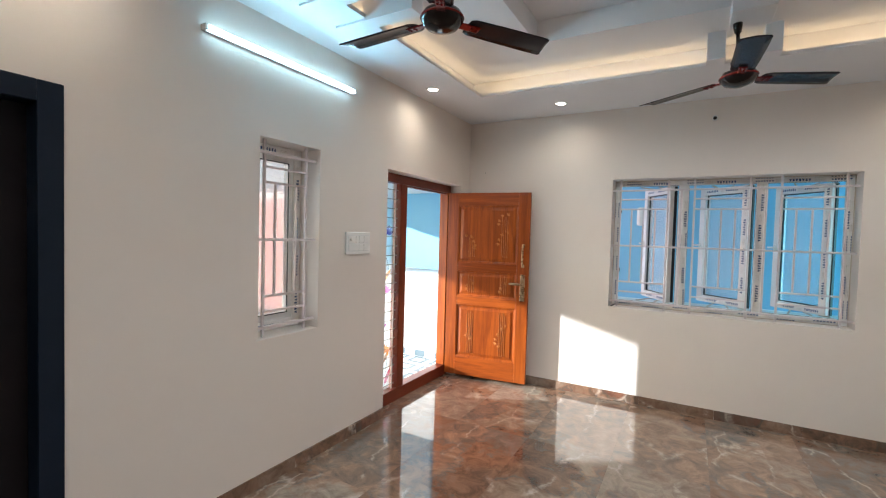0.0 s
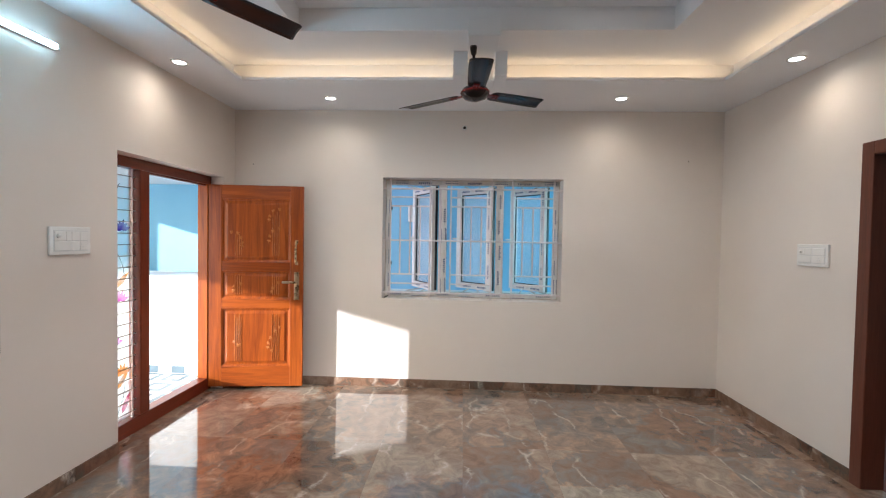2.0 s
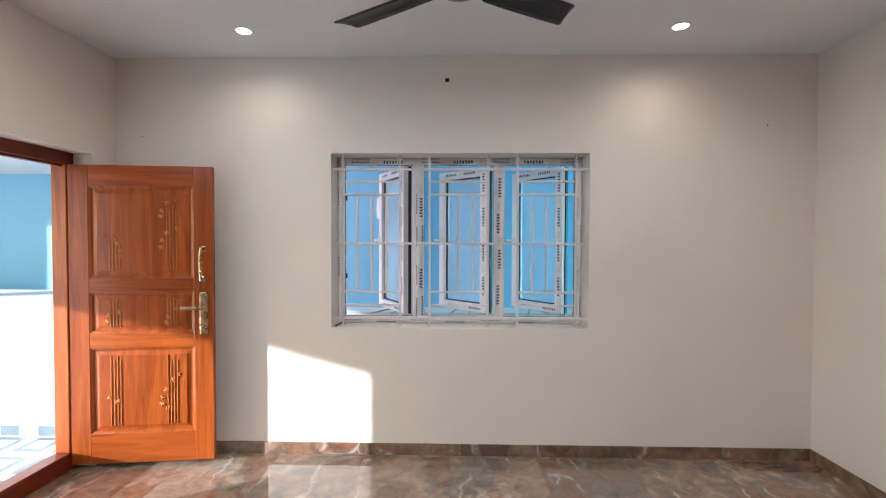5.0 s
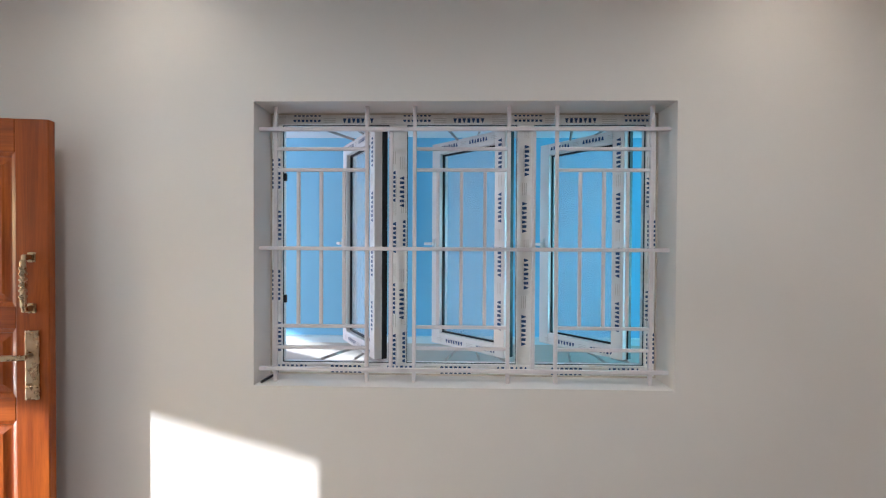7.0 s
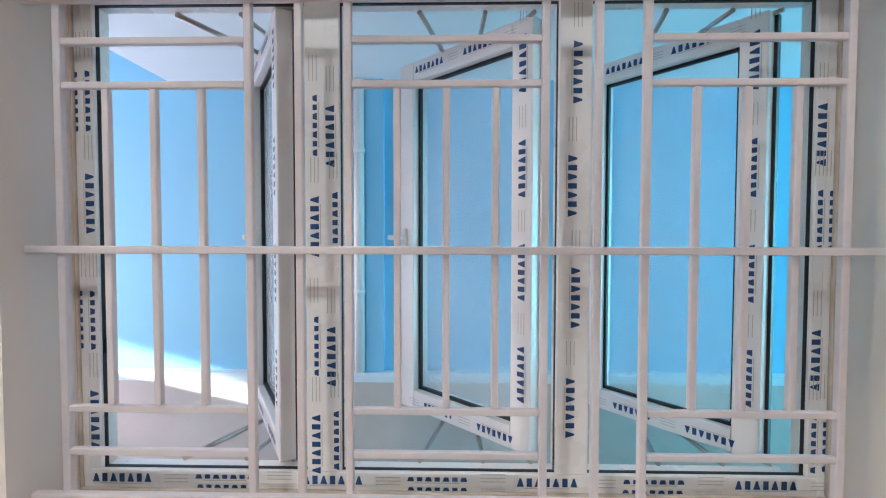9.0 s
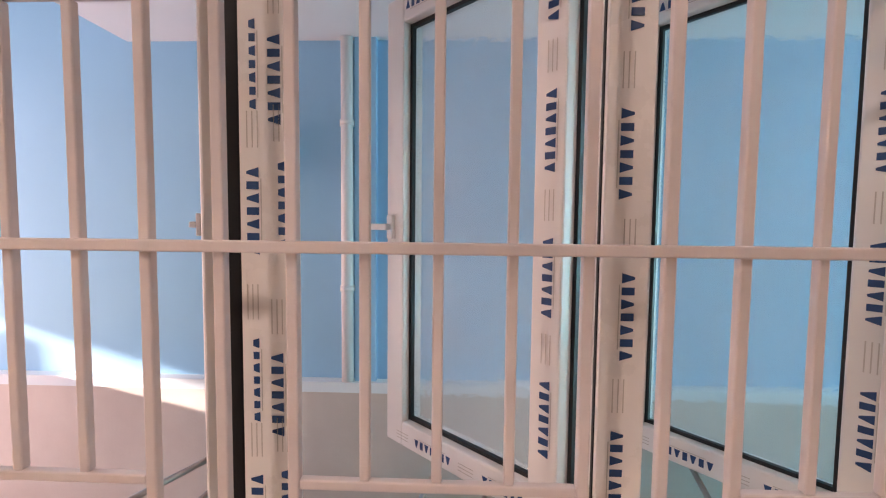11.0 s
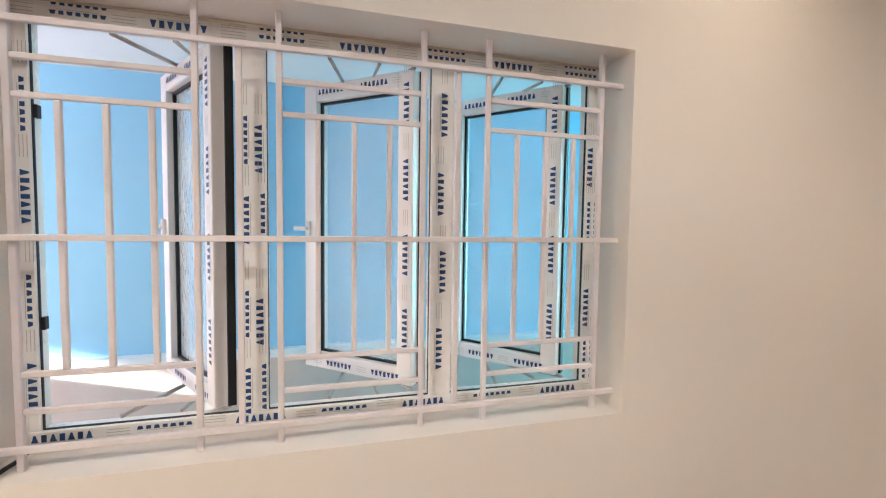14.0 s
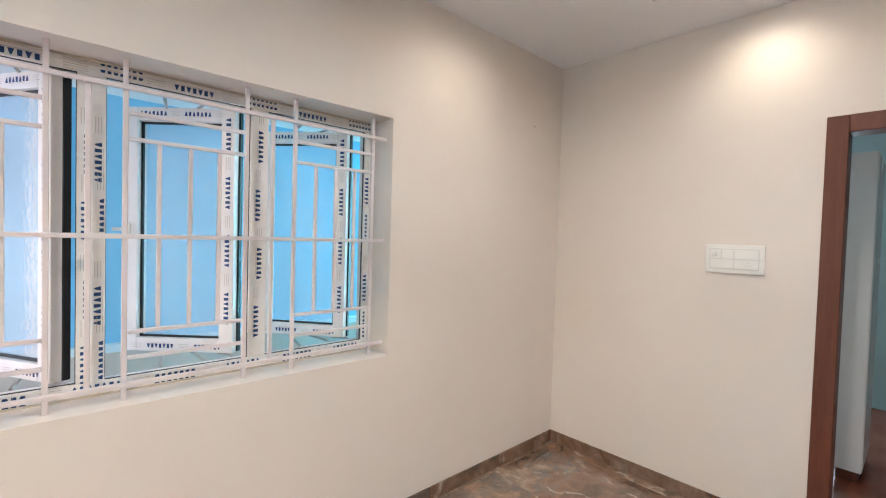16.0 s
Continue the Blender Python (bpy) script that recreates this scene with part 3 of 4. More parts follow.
for u in (-0.385, 0.135, 0.655, 1.165):
    marks(bm, (u, YW0, zf1 + 0.012), (-1, 0, 0), (0, 0, -1), FACE, 1, P, size=(0.135, 0.021), keep=0.5)
    marks(bm, (u, YW0 + 0.006, wz1 - 0.012), (-1, 0, 0), (0, 0, -1), FACE, 1, P, size=(0.135, 0.014), keep=0.6)
part("film_print", bm, [M_INK, M_INKPALE], window, "navy print on protective film")
for (u0, u1), (hx, hy), ang in zip(bays, ((-0.134, 4.892), (0.486, 4.937), (1.048, 4.923)), (-59, -43, -50)):
    casement(window, (hx, hy, 0.972), ang)
    a = radians(ang)
    for zz in (zf0 + 0.008, zf1 - 0.008):
        bm = bmesh.new()
        way = Vector((-math.cos(a), -math.sin(a), 0))
        base = Vector((hx, hy, zz))
        mid = Vector((-math.sin(a), math.cos(a), 0)) * 0.035
        tip, near = base + way * 0.33 + mid, base + way * 0.07 + mid
        for p, q, r in ((Vector((u1 - 0.33, YW1 - 0.012, zz)), tip, 0.007), (Vector((u1 - 0.17, YW1 - 0.012, zz)), (tip + near) / 2, 0.006), (Vector((u1 - 0.05, YW1 - 0.012, zz)), near, 0.006)):
            rod(bm, p, q, r, 6)
            lathe(bm, [(0, -0.006), (0.009, -0.005), (0.009, 0.005), (0, 0.006)], 10, 0, q)
        part("friction_stay", bm, M_STEEL, window, "steel friction stay")

YG, RB = 4.778, 0.0084


def bar(bm, x0, z0, x1, z1, y, r=RB):
    box(bm, min(x0, x1) - (r if x0 == x1 else 0), y - r, min(z0, z1) - (r if z0 == z1 else 0), max(x0, x1) + (r if x0 == x1 else 0), y + r, max(z0, z1) + (r if z0 == z1 else 0), bevel=0.0025)


def window_grille(name, label, u_pairs, lone, u0, u1, z0, z1, zs, inner, m=None):
    """Welded bars: tall pairs, full-width rails and short bars between the rails."""
    g = thing(name, label, "grille", m)
    for p in u_pairs:
        for u in p:
            bm = bmesh.new()
            bar(bm, u, z0, u, z1, 0)
            part("upright", bm, M_GRILLE, g)
        for z in (zs[1], zs[2], zs[4], zs[5]):
            bm = bmesh.new()
            bar(bm, p[0] + RB, z, p[1] - RB, z, 0, RB * 0.9)
            part("short_rail", bm, M_GRILLE, g)
        for i in range(inner):
            u = p[0] + (p[1] - p[0]) * (i + 1) / (inner + 1)
            bm = bmesh.new()
            bar(bm, u, zs[4] + RB, u, zs[2] - RB, 0, RB * 0.9)
            part("short_bar", bm, M_GRILLE, g)
    for u in lone:
        bm = bmesh.new()
        bar(bm, u, zs[6], u, zs[0], 0)
        part("upright", bm, M_GRILLE, g)
    for z in (zs[0], zs[3], zs[6]):
        bm = bmesh.new()
        bar(bm, u0, z, u1, z, -0.013)
        part("rail", bm, M_GRILLE, g)
    return g


ZS = (2.031, 1.946, 1.853, 1.501, 1.152, 1.056, 0.962)
window_grille("window_grille", "pale pink-white painted steel window grille", [(-0.558, -0.146), (0.067, 0.485), (0.697, 1.113)], [-0.038, 0.596],
              WIN[0], WIN[1], WIN[2], WIN[3], ZS, 3, pose(0, YG, 0))

# narrow window beside the front door
window_2 = setting(thing("window_2", "narrow white upvc window with closed sash", "window"), "narrow white upvc window with closed sash", "window")
wm = pose(XL, 0, 0, 0, 0, 90)
bm = bmesh.new()
bar_frame(bm, SWIN[0], SWIN[2], SWIN[1], SWIN[3], 0.06, 0.185, 0.247)
part("window_frame", bm, M_FILM, window_2, "upvc frame under cream protective film").matrix_basis = wm
bm = bmesh.new()
bar_frame(bm, SWIN[0] + 0.055, SWIN[2] + 0.055, SWIN[1] - 0.055, SWIN[3] - 0.055, 0.05, 0.195, 0.237)
part("sash", bm, M_UPVC, window_2, "white closed sash").matrix_basis = wm
bm = bmesh.new()
box(bm, SWIN[0] + 0.10, 0.215, SWIN[2] + 0.10, SWIN[1] - 0.10, 0.221, SWIN[3] - 0.10)
pane = part("pane", bm, M_OBSCURE, window_2, "obscure glass pane")
pane.matrix_basis, pane.visible_shadow = wm, False
bm = bmesh.new()
bar_frame(bm, SWIN[0] + 0.098, SWIN[2] + 0.098, SWIN[1] - 0.098, SWIN[3] - 0.098, 0.006, 0.191, 0.205, 0)
part("gasket", bm, M_GASKET, window_2, "thin black gasket").matrix_basis = wm
bm = bmesh.new()
for u in (SWIN[0] + 0.03, SWIN[1] - 0.03):
    marks(bm, (u, 0.185, 0.98), (0, 0, 1), (-1, 0, 0), (0, -1, 0), 4, 0.262)
for z in (SWIN[2] + 0.03, SWIN[3] - 0.03):
    marks(bm, (SWIN[0] + 0.12, 0.185, z), (1, 0, 0), (0, 0, 1), (0, -1, 0), 1, 0.26)
part("film_print", bm, [M_INK, M_INKPALE], window_2, "navy print on protective film").matrix_basis = wm
window_grille("window_grille", "white painted steel grille in a narrow window", [(SWIN[0] + 0.075, SWIN[1] - 0.075)], [],
              SWIN[0], SWIN[1], SWIN[2], SWIN[3], ZS, 3, pose(XL - 0.055, 0, 0, 0, 0, 90))

# ---- front door, its frame and sidelight ----
XF0, XF1 = -2.385, -2.285
door_frame = setting(thing("door_1", "red-brown wooden front door frame with sidelight", "door frame"), "red-brown wooden front door frame with sidelight", "door frame")
block("threshold", (XF0, DOOR[0], 0, XF1, DOOR[1], 0.115), M_FRAME_H, door_frame, bevel=0.005)
block("head", (XF0, DOOR[0], 2.015, XF1, DOOR[1], DOOR[2]), M_FRAME_H, door_frame, bevel=0.005)
block("mullion", (XF0, 3.535, 0.115, XF1, 3.635, 2.015), M_FRAME, door_frame, bevel=0.006)
block("side_post", (XF0, DOOR[0], 0.115, XF1, DOOR[0] + 0.06, 2.015), M_FRAME, door_frame, bevel=0.005)
# same frame, but in lighter teak: its sunlit orange is put into the colour
block("hinge_post", (XF0, 4.425, 0.115, XF1, DOOR[1], 2.015), M_TEAK, door_frame, bevel=0.005)
block("head_bead", (XF1 - 0.05, 3.635, 1.998, XF1 - 0.02, 4.425, 2.014), M_FRAME_H, door_frame)
sg0, sg1 = DOOR[0] + 0.06, 3.535
pane = block("sidelight_pane", (-2.362, sg0, 0.115, -2.356, sg1, 2.015), M_SIDE, door_frame, "frosted glass painted with flowers")
block("sealant_bead", (-2.3555, sg1 - 0.013, 0.115, -2.346, sg1 - 0.001, 2.015), M_SEAL, door_frame, "ochre sealant bead")

random.seed(4)


def petal(bm, y, z, angle, length, width, mi):
    """A painted leaf or petal on the glass."""
    a = radians(angle)
    d, n = Vector((0, math.cos(a), math.sin(a))), Vector((0, -math.sin(a), math.cos(a)))
    c = Vector((-2.3545, y, z))
    left = [c + d * length * t + n * width * math.sin(math.pi * t ** 0.8) * 0.5 for t in (0, 0.2, 0.45, 0.7, 0.9, 1)]
    right = [c + d * length * t - n * width * math.sin(math.pi * t ** 0.8) * 0.5 for t in (0.9, 0.7, 0.45, 0.2)]
    f = bm.faces.new([bm.verts.new(p) for p in left + right])
    f.material_index = mi


bm = bmesh.new()
for z, y, hue in ((1.86, 3.30, 0), (1.55, 3.43, 0), (1.28, 3.28, 1), (1.02, 3.42, 2), (0.70, 3.36, 2), (0.46, 3.44, 3), (0.30, 3.29, 1)):
    for k in range(6):
        petal(bm, y, z, 15 + 30 * k, 0.075 + 0.02 * random.random(), 0.032, hue)
for z, y, ang, hue in ((1.34, 3.30, 112, 1), (1.12, 3.37, 40, 3), (0.88, 3.30, 100, 1), (0.52, 3.30, 105, 1), (0.36, 3.38, 45, 3), (0.20, 3.33, 75, 1), (0.16, 3.43, 60, 1), (1.72, 3.26, 80, 4)):
    petal(bm, y, z, ang, 0.17, 0.05, hue)
for i in range(60):
    t = i / 60
    z, y = 0.15 + 1.75 * t, 3.37 + 0.085 * math.sin(13 * t)
    petal(bm, y, z, 90 - 48 * math.cos(13 * t), 0.045, 0.006, 4)
part("painted_flowers", bm, PETALS, door_frame, "purple pink and orange painted flowers")
grille = thing("sidelight_grille", "thin grey steel bars across the sidelight", "grille")
for k in range(22):
    bm = bmesh.new()
    z = 0.16 + k * 0.0855
    rod(bm, (-2.325, sg0 - 0.005, z), (-2.325, 3.535 + (0.02 if k % 5 == 0 else 0), z), 0.0045, 6)
    part("crossbar", bm, M_STEEL, grille)
bm = bmesh.new()
box(bm, -2.332, 3.49, 0.115, -2.318, 3.502, 2.015, bevel=0.002)
part("upright", bm, M_GRILLE, grille)

# the leaf: hinge at its own origin, opened into the room against the wall
LW, LT, LH = 0.905, 0.036, 1.985
leaf_pose = pose(-2.282, 4.432, 0.03, 0, 0, math.degrees(math.atan2(4.545 - 4.432, -1.385 + 2.282)))
door_leaf = thing("door_leaf", "varnished teak panelled front door standing open", "door", leaf_pose)
st, rails = 0.125, (0.0, 0.20, 0.775, 0.87, 1.145, 1.235, 1.85, LH)
bm = bmesh.new()
box(bm, 0, 0, 0, st, LT, LH, bevel=0.004)
part("hinge_stile", bm, M_TEAK, door_leaf)
bm = bmesh.new()
box(bm, LW - st, 0, 0, LW, LT, LH, bevel=0.004)
part("lock_stile", bm, M_TEAK, door_leaf)
for a, b in ((0, 1), (2, 3), (4, 5), (6, 7)):
    bm = bmesh.new()
    box(bm, st, 0, rails[a], LW - st, LT, rails[b], bevel=0.003)
    part("rail", bm, M_TEAK_H, door_leaf)


def carved(bm, x0, z0, w, h, left, low, high, leaves):
    """Four thin raised stalks with a spray of small leaves, in shares of the panel's width and height."""
    for i in range(4):
        x = x0 + w * (left + 0.031 * i)
        top = high - (0.05 if i % 2 else 0.0)
        box(bm, x, 0.0015, z0 + h * low, x + 0.0055, 0.009, z0 + h * top, bevel=0.0018)
    for fx, fz, turn in leaves:
        for k, size in ((-1, 0.8), (0, 1.0), (1, 0.8)):
            a = radians(turn + 42 * k)
            c = Vector((x0 + w * fx, 0.004, z0 + h * fz))
            d = Vector((math.cos(a), 0, math.sin(a))) * 0.036 * size
            nrm = Vector((-math.sin(a), 0, math.cos(a))) * 0.010 * size
            ring = [bm.verts.new(p) for p in (c, c + d * 0.45 + nrm, c + d, c + d * 0.45 - nrm)]
            ridge = bm.verts.new(c + d * 0.5 + Vector((0, -0.007, 0)))
            for i in range(4):
                bm.faces.new([ring[i], ring[(i + 1) % 4], ridge])


for z0, z1, design in (
    (rails[1], rails[2], ((0.19, 0.09, 0.90, ((0.20, 0.43, 200), (0.25, 0.39, 320), (0.22, 0.36, 20))), (0.735, 0.09, 0.90, ((0.83, 0.66, 40), (0.78, 0.58, 80), (0.74, 0.50, 200), (0.70, 0.42, 230), (0.69, 0.35, 250), (0.73, 0.30, 300))))),
    (rails[3], rails[4], ((0.19, 0.15, 0.85, ((0.20, 0.45, 200), (0.26, 0.50, 30), (0.18, 0.34, 250))), (0.735, 0.15, 0.85, ((0.81, 0.55, 50), (0.76, 0.42, 220), (0.74, 0.30, 240))))),
    (rails[5], rails[6], ((0.19, 0.10, 0.44, ((0.16, 0.46, 150), (0.21, 0.45, 20), (0.25, 0.39, 330), (0.29, 0.32, 290), (0.30, 0.27, 250))), (0.735, 0.10, 0.80, ((0.82, 0.83, 40), (0.76, 0.81, 150), (0.71, 0.75, 220), (0.69, 0.70, 260), (0.82, 0.53, 30), (0.76, 0.49, 160), (0.71, 0.43, 220), (0.69, 0.36, 250))))),
):
    panel = bmesh.new()
    x0p, x1p = st, LW - st
    box(panel, x0p, 0.014, z0, x1p, LT - 0.012, z1)
    steps = ((0.0, 0.0015), (0.014, 0.006), (0.020, 0.016), (0.045, 0.010), (0.052, 0.006))
    rings = []
    for inset, depth in steps:
        rings.append([panel.verts.new(p) for p in ((x0p + inset, depth, z0 + inset), (x1p - inset, depth, z0 + inset), (x1p - inset, depth, z1 - inset), (x0p + inset, depth, z1 - inset))])
    for ra, rb in zip(rings, rings[1:]):
        for i in range(4):
            panel.faces.new([ra[i], ra[(i + 1) % 4], rb[(i + 1) % 4], rb[i]])
    panel.faces.new(rings[-1])
    panel_ob = part("panel", panel, M_TEAK, door_leaf)
    for left, low, high, leaves in design:
        carve = bmesh.new()
        carved(carve, x0p, z0, x1p - x0p, z1 - z0, left, low, high, leaves)
        part("carving", carve, M_CARVE, panel_ob, "carved stalks and leaves")
bm = bmesh.new()
hx = LW - 0.062
box(bm, hx - 0.009, -0.052, 1.235, hx + 0.009, -0.036, 1.425, bevel=0.006)
for k in range(6):
    z = 1.275 + k * 0.022
    box(bm, hx - 0.011, -0.054, z, hx + 0.011, -0.034, z + 0.010, bevel=0.003)
for z in (1.228, 1.432):
    box(bm, hx - 0.008, -0.046, z - 0.012, hx + 0.008, -0.002, z + 0.012, bevel=0.005)
    box(bm, hx - 0.015, -0.006, z - 0.020, hx + 0.015, 0.001, z + 0.020, bevel=0.003)
part("pull_handle", bm, M_BRASS, door_leaf, "antique brass pull handle")
bm = bmesh.new()
box(bm, LW - 0.085, -0.010, 0.86, LW - 0.035, 0.0, 1.14, bevel=0.004)
lathe(bm, [(0, 0), (0.016, 0.001), (0.016, 0.006), (0, 0.007)], 14, 0, (LW - 0.06, -0.014, 0.915))
plate = part("lock_plate", bm, M_BRASS, door_leaf, "antique brass lock plate")
bm = bmesh.new()
rod(bm, (LW - 0.06, -0.008, 1.04), (LW - 0.06, -0.05, 1.04), 0.009, 10)
box(bm, LW - 0.19, -0.060, 1.029, LW - 0.048, -0.044, 1.051, bevel=0.005)
part("lever", bm, M_BRASS, plate)

# dark inner door on the same wall
door_2 = setting(thing("door_2", "closed dark laminate door in a blue-black frame", "door"), "closed dark laminate door in a blue-black frame", "door")
bm = bmesh.new()
fw = 0.085
box(bm, XLO, DARK[0], 0, XL + 0.012, DARK[0] + fw, DARK[2], bevel=0.004)
box(bm, XLO, DARK[1] - fw, 0, XL + 0.012, DARK[1], DARK[2], bevel=0.004)
box(bm, XLO, DARK[0] + fw, DARK[2] - fw, XL + 0.012, DARK[1] - fw, DARK[2], bevel=0.004)
part("frame", bm, M_NAVY, door_2, "blue-black painted frame")
bm = bmesh.new()
box(bm, XL - 0.12, DARK[0] + fw, 0.01, XL - 0.085, DARK[1] - fw, DARK[2] - fw, bevel=0.003)
for z0, z1 in ((0.25, 0.95), (1.1, 1.95)):
    box(bm, XL - 0.086, DARK[0] + 0.2, z0, XL - 0.078, DARK[1] - 0.2, z1, bevel=0.006)
part("leaf", bm, M_BLACK, door_2, "dark laminate leaf")

# inner doorway on the east side, and what shows beyond it
door_3 = setting(thing("door_3", "brown wooden frame of an inner doorway", "door frame"), "brown wooden frame of an inner doorway", "door frame")
fw = 0.085
block("side_post", (XR - 0.014, EAST[1] - fw, 0, XRO + 0.01, EAST[1], EAST[2]), M_EASTF, door_3, bevel=0.004)
block("side_post", (XR - 0.014, EAST[0], 0, XRO + 0.01, EAST[0] + fw, EAST[2]), M_EASTF, door_3, bevel=0.004)
block("head", (XR - 0.014, EAST[0] + fw, EAST[2] - fw, XRO + 0.01, EAST[1] - fw, EAST[2]), M_EASTF, door_3, bevel=0.004)
setting(block("floor_east", (XRO, 0.8, -0.12, 6.0, 5.0, -0.004), M_REDFLOOR), "red-brown tiled floor of the next room", "floor")
setting(block("wall_east_room_north", (XRO, 4.6, -0.1, 6.0, 4.8, 2.9), M_TEAL), "pale teal painted wall of the next room", "wall")
bm = bmesh.new()
pierced(bm, "x", 5.8, 6.0, 0.6, 4.6, -0.1, 2.9, [(3.2, 4.2, 0.75, 2.2)])
setting(part("wall_east_room_far", bm, M_TEAL), "pale teal painted wall of the next room", "wall")
setting(block("wall_east_room_south", (XRO, 0.6, -0.1, 5.8, 0.8, 2.9), M_TEAL), "pale teal painted wall of the next room", "wall")
setting(block("ceiling_east", (XRO, 0.6, 2.9, 6.0, 4.8, 3.05), M_CEIL), "white ceiling of the next room", "ceiling")
# an open door leaf, built as a thick panel on an added plinth
cupboard = thing("cupboard", "off-white door leaf standing open in the next room", "cupboard", pose(3.77, 3.04, 0))
block("side_panel", (0.0, 0.004, 0.07, 0.578, 0.14, 2.16), M_OFFWHITE, cupboard, bevel=0.004)
block("front_edge", (0.012, 0.0, 0.09, 0.566, 0.0038, 2.14), M_SWITCH, cupboard, "thin white edge band", bevel=0.001)
block("plinth", (0.02, 0.02, 0.0, 0.56, 0.13, 0.07), M_EASTF, cupboard, "dark plinth added under the leaf", bevel=0.003)
window_3 = setting(thing("window_3", "white window of the next room", "window"), "white window of the next room", "window")
wm3 = pose(5.88, 0, 0, 0, 0, 90)
bm = bmesh.new()
bar_frame(bm, 3.2, 0.75, 4.2, 2.2, 0.05, -0.03, 0.03)
box(bm, 3.675, -0.03, 0.80, 3.725, 0.03, 2.15, bevel=0.003)
part("window_frame", bm, M_UPVC, window_3).matrix_basis = wm3
for u in (3.25, 3.725):
    bm = bmesh.new()
    box(bm, u, -0.003, 0.80, u + 0.425, 0.003, 2.15)
    pane = part("pane", bm, M_OBSCURE, window_3, "obscure glass pane")
    pane.matrix_basis, pane.visible_shadow = wm3, False


# ---- small fittings on the walls and ceiling ----
def switchboard(label, m, w, h, rows):
    s = thing("switchboard", label, "switchboard", m)
    bm = bmesh.new()
    box(bm, 0, -0.016, 0, w, 0, h, bevel=0.004)
    part("cover", bm, M_SWITCH, s)
    bm = bmesh.new()
    box(bm, 0.022, -0.0175, 0.022, w - 0.022, -0.012, h - 0.022)
    part("seam", bm, M_SWEDGE, s, "grey seam between modules")
    rh = (h - 0.05) / len(rows)
    for r, cells in enumerate(rows):
        u = 0.0245
        for c in cells:
            cw = (w - 0.049) * c
            bm = bmesh.new()
            box(bm, u + 0.001, -0.021, 0.0245 + r * rh + 0.002, u + cw - 0.001, -0.012, 0.0245 + (r + 1) * rh - 0.002, bevel=0.002)
            part("switch", bm, M_SWITCH, s)
            u += cw
    bm = bmesh.new()
    for du, dz in ((0.0, 0.012), (-0.009, -0.004), (0.009, -0.004)):
        rod(bm, (w * 0.74 + du, -0.0225, 0.05 + dz), (w * 0.74 + du, -0.02, 0.05 + dz), 0.0035, 8)
    part("socket_holes", bm, M_SWEDGE, s)
    bm = bmesh.new()
    lathe(bm, [(0, 0.0), (0.012, 0.0), (0.010, 0.012), (0, 0.013)], 14)
    knob = part("regulator_knob", bm, M_SWITCH, s)
    knob.matrix_basis = pose(w * 0.17, -0.02, h - 0.055, 90)
    return s


switchboard("white modular switchboard with fan knob on cream wall", pose(XL, 2.65, 1.395, 0, 0, 90), 0.275, 0.167, [(0.5, 0.25, 0.25), (0.34, 0.16, 0.25, 0.25)])
switchboard("white modular switchboard beside the inner doorway", pose(XR, 3.69, 1.374, 0, 0, -90), 0.285, 0.160, [(0.5, 0.5), (0.25, 0.25, 0.5)])

tube = thing("tube_light", "lit white led batten tube light on wall", "tube light", pose(XL, 2.122, 2.583))
bm = bmesh.new()
box(bm, 0, -0.575, -0.016, 0.022, 0.575, 0.016, bevel=0.003)
part("batten", bm, M_SWITCH, tube)
bm = bmesh.new()
box(bm, 0.018, -0.56, -0.0145, 0.044, 0.56, 0.0145, bevel=0.006)
part("diffuser", bm, M_TUBE, tube, "glowing cool white diffuser")
for y in (-0.575, 0.56):
    bm = bmesh.new()
    box(bm, 0.022, y, -0.016, 0.044, y + 0.015, 0.016, bevel=0.003)
    part("end_cap", bm, M_SWITCH, tube)


def downlight(m):
    d = thing("downlight", "round recessed led downlight glowing warm white", "downlight", m, "ceiling downlights")
    bm = bmesh.new()
    lathe(bm, [(0.043, -0.002), (0.046, -0.006), (0.056, -0.005), (0.06, 0.0), (0.058, 0.003), (0.043, 0.003)], 32)
    part("rim", bm, M_SWITCH, d)
    bm = bmesh.new()
    lathe(bm, [(0, -0.003), (0.043, -0.003), (0.043, 0.002), (0, 0.002)], 32)
    part("lens", bm, M_LED, d, "glowing lens")
    return d


first = downlight(pose(DOWN[0][0], DOWN[0][1], ZC))
for px, py in DOWN[1:]:
    copy_thing(first, pose(px, py, ZC))
# discs added in the tray to go with the unseen fill lamps
for px, py in MID_FILL + [(-0.54, -0.3), (1.09, -0.3)]:
    copy_thing(first, pose(px, py, 3.15))
strip = thing("cove_led_strip", "warm led strip lying on the cove shelf", "led strip")
x0, x1, y0, y1 = COVE
for d in ((x0, y1 + 0.06, x1, y1 + 0.072), (x0, y0 - 0.072, x1, y0 - 0.06), (x0 - 0.072, y0, x0 - 0.06, y1), (x1 + 0.06, y0, x1 + 0.072, y1)):
    block("led_run", (d[0], d[1], ZLIP + 0.0005, d[2], d[3], ZLIP + 0.004), M_STRIP, strip)


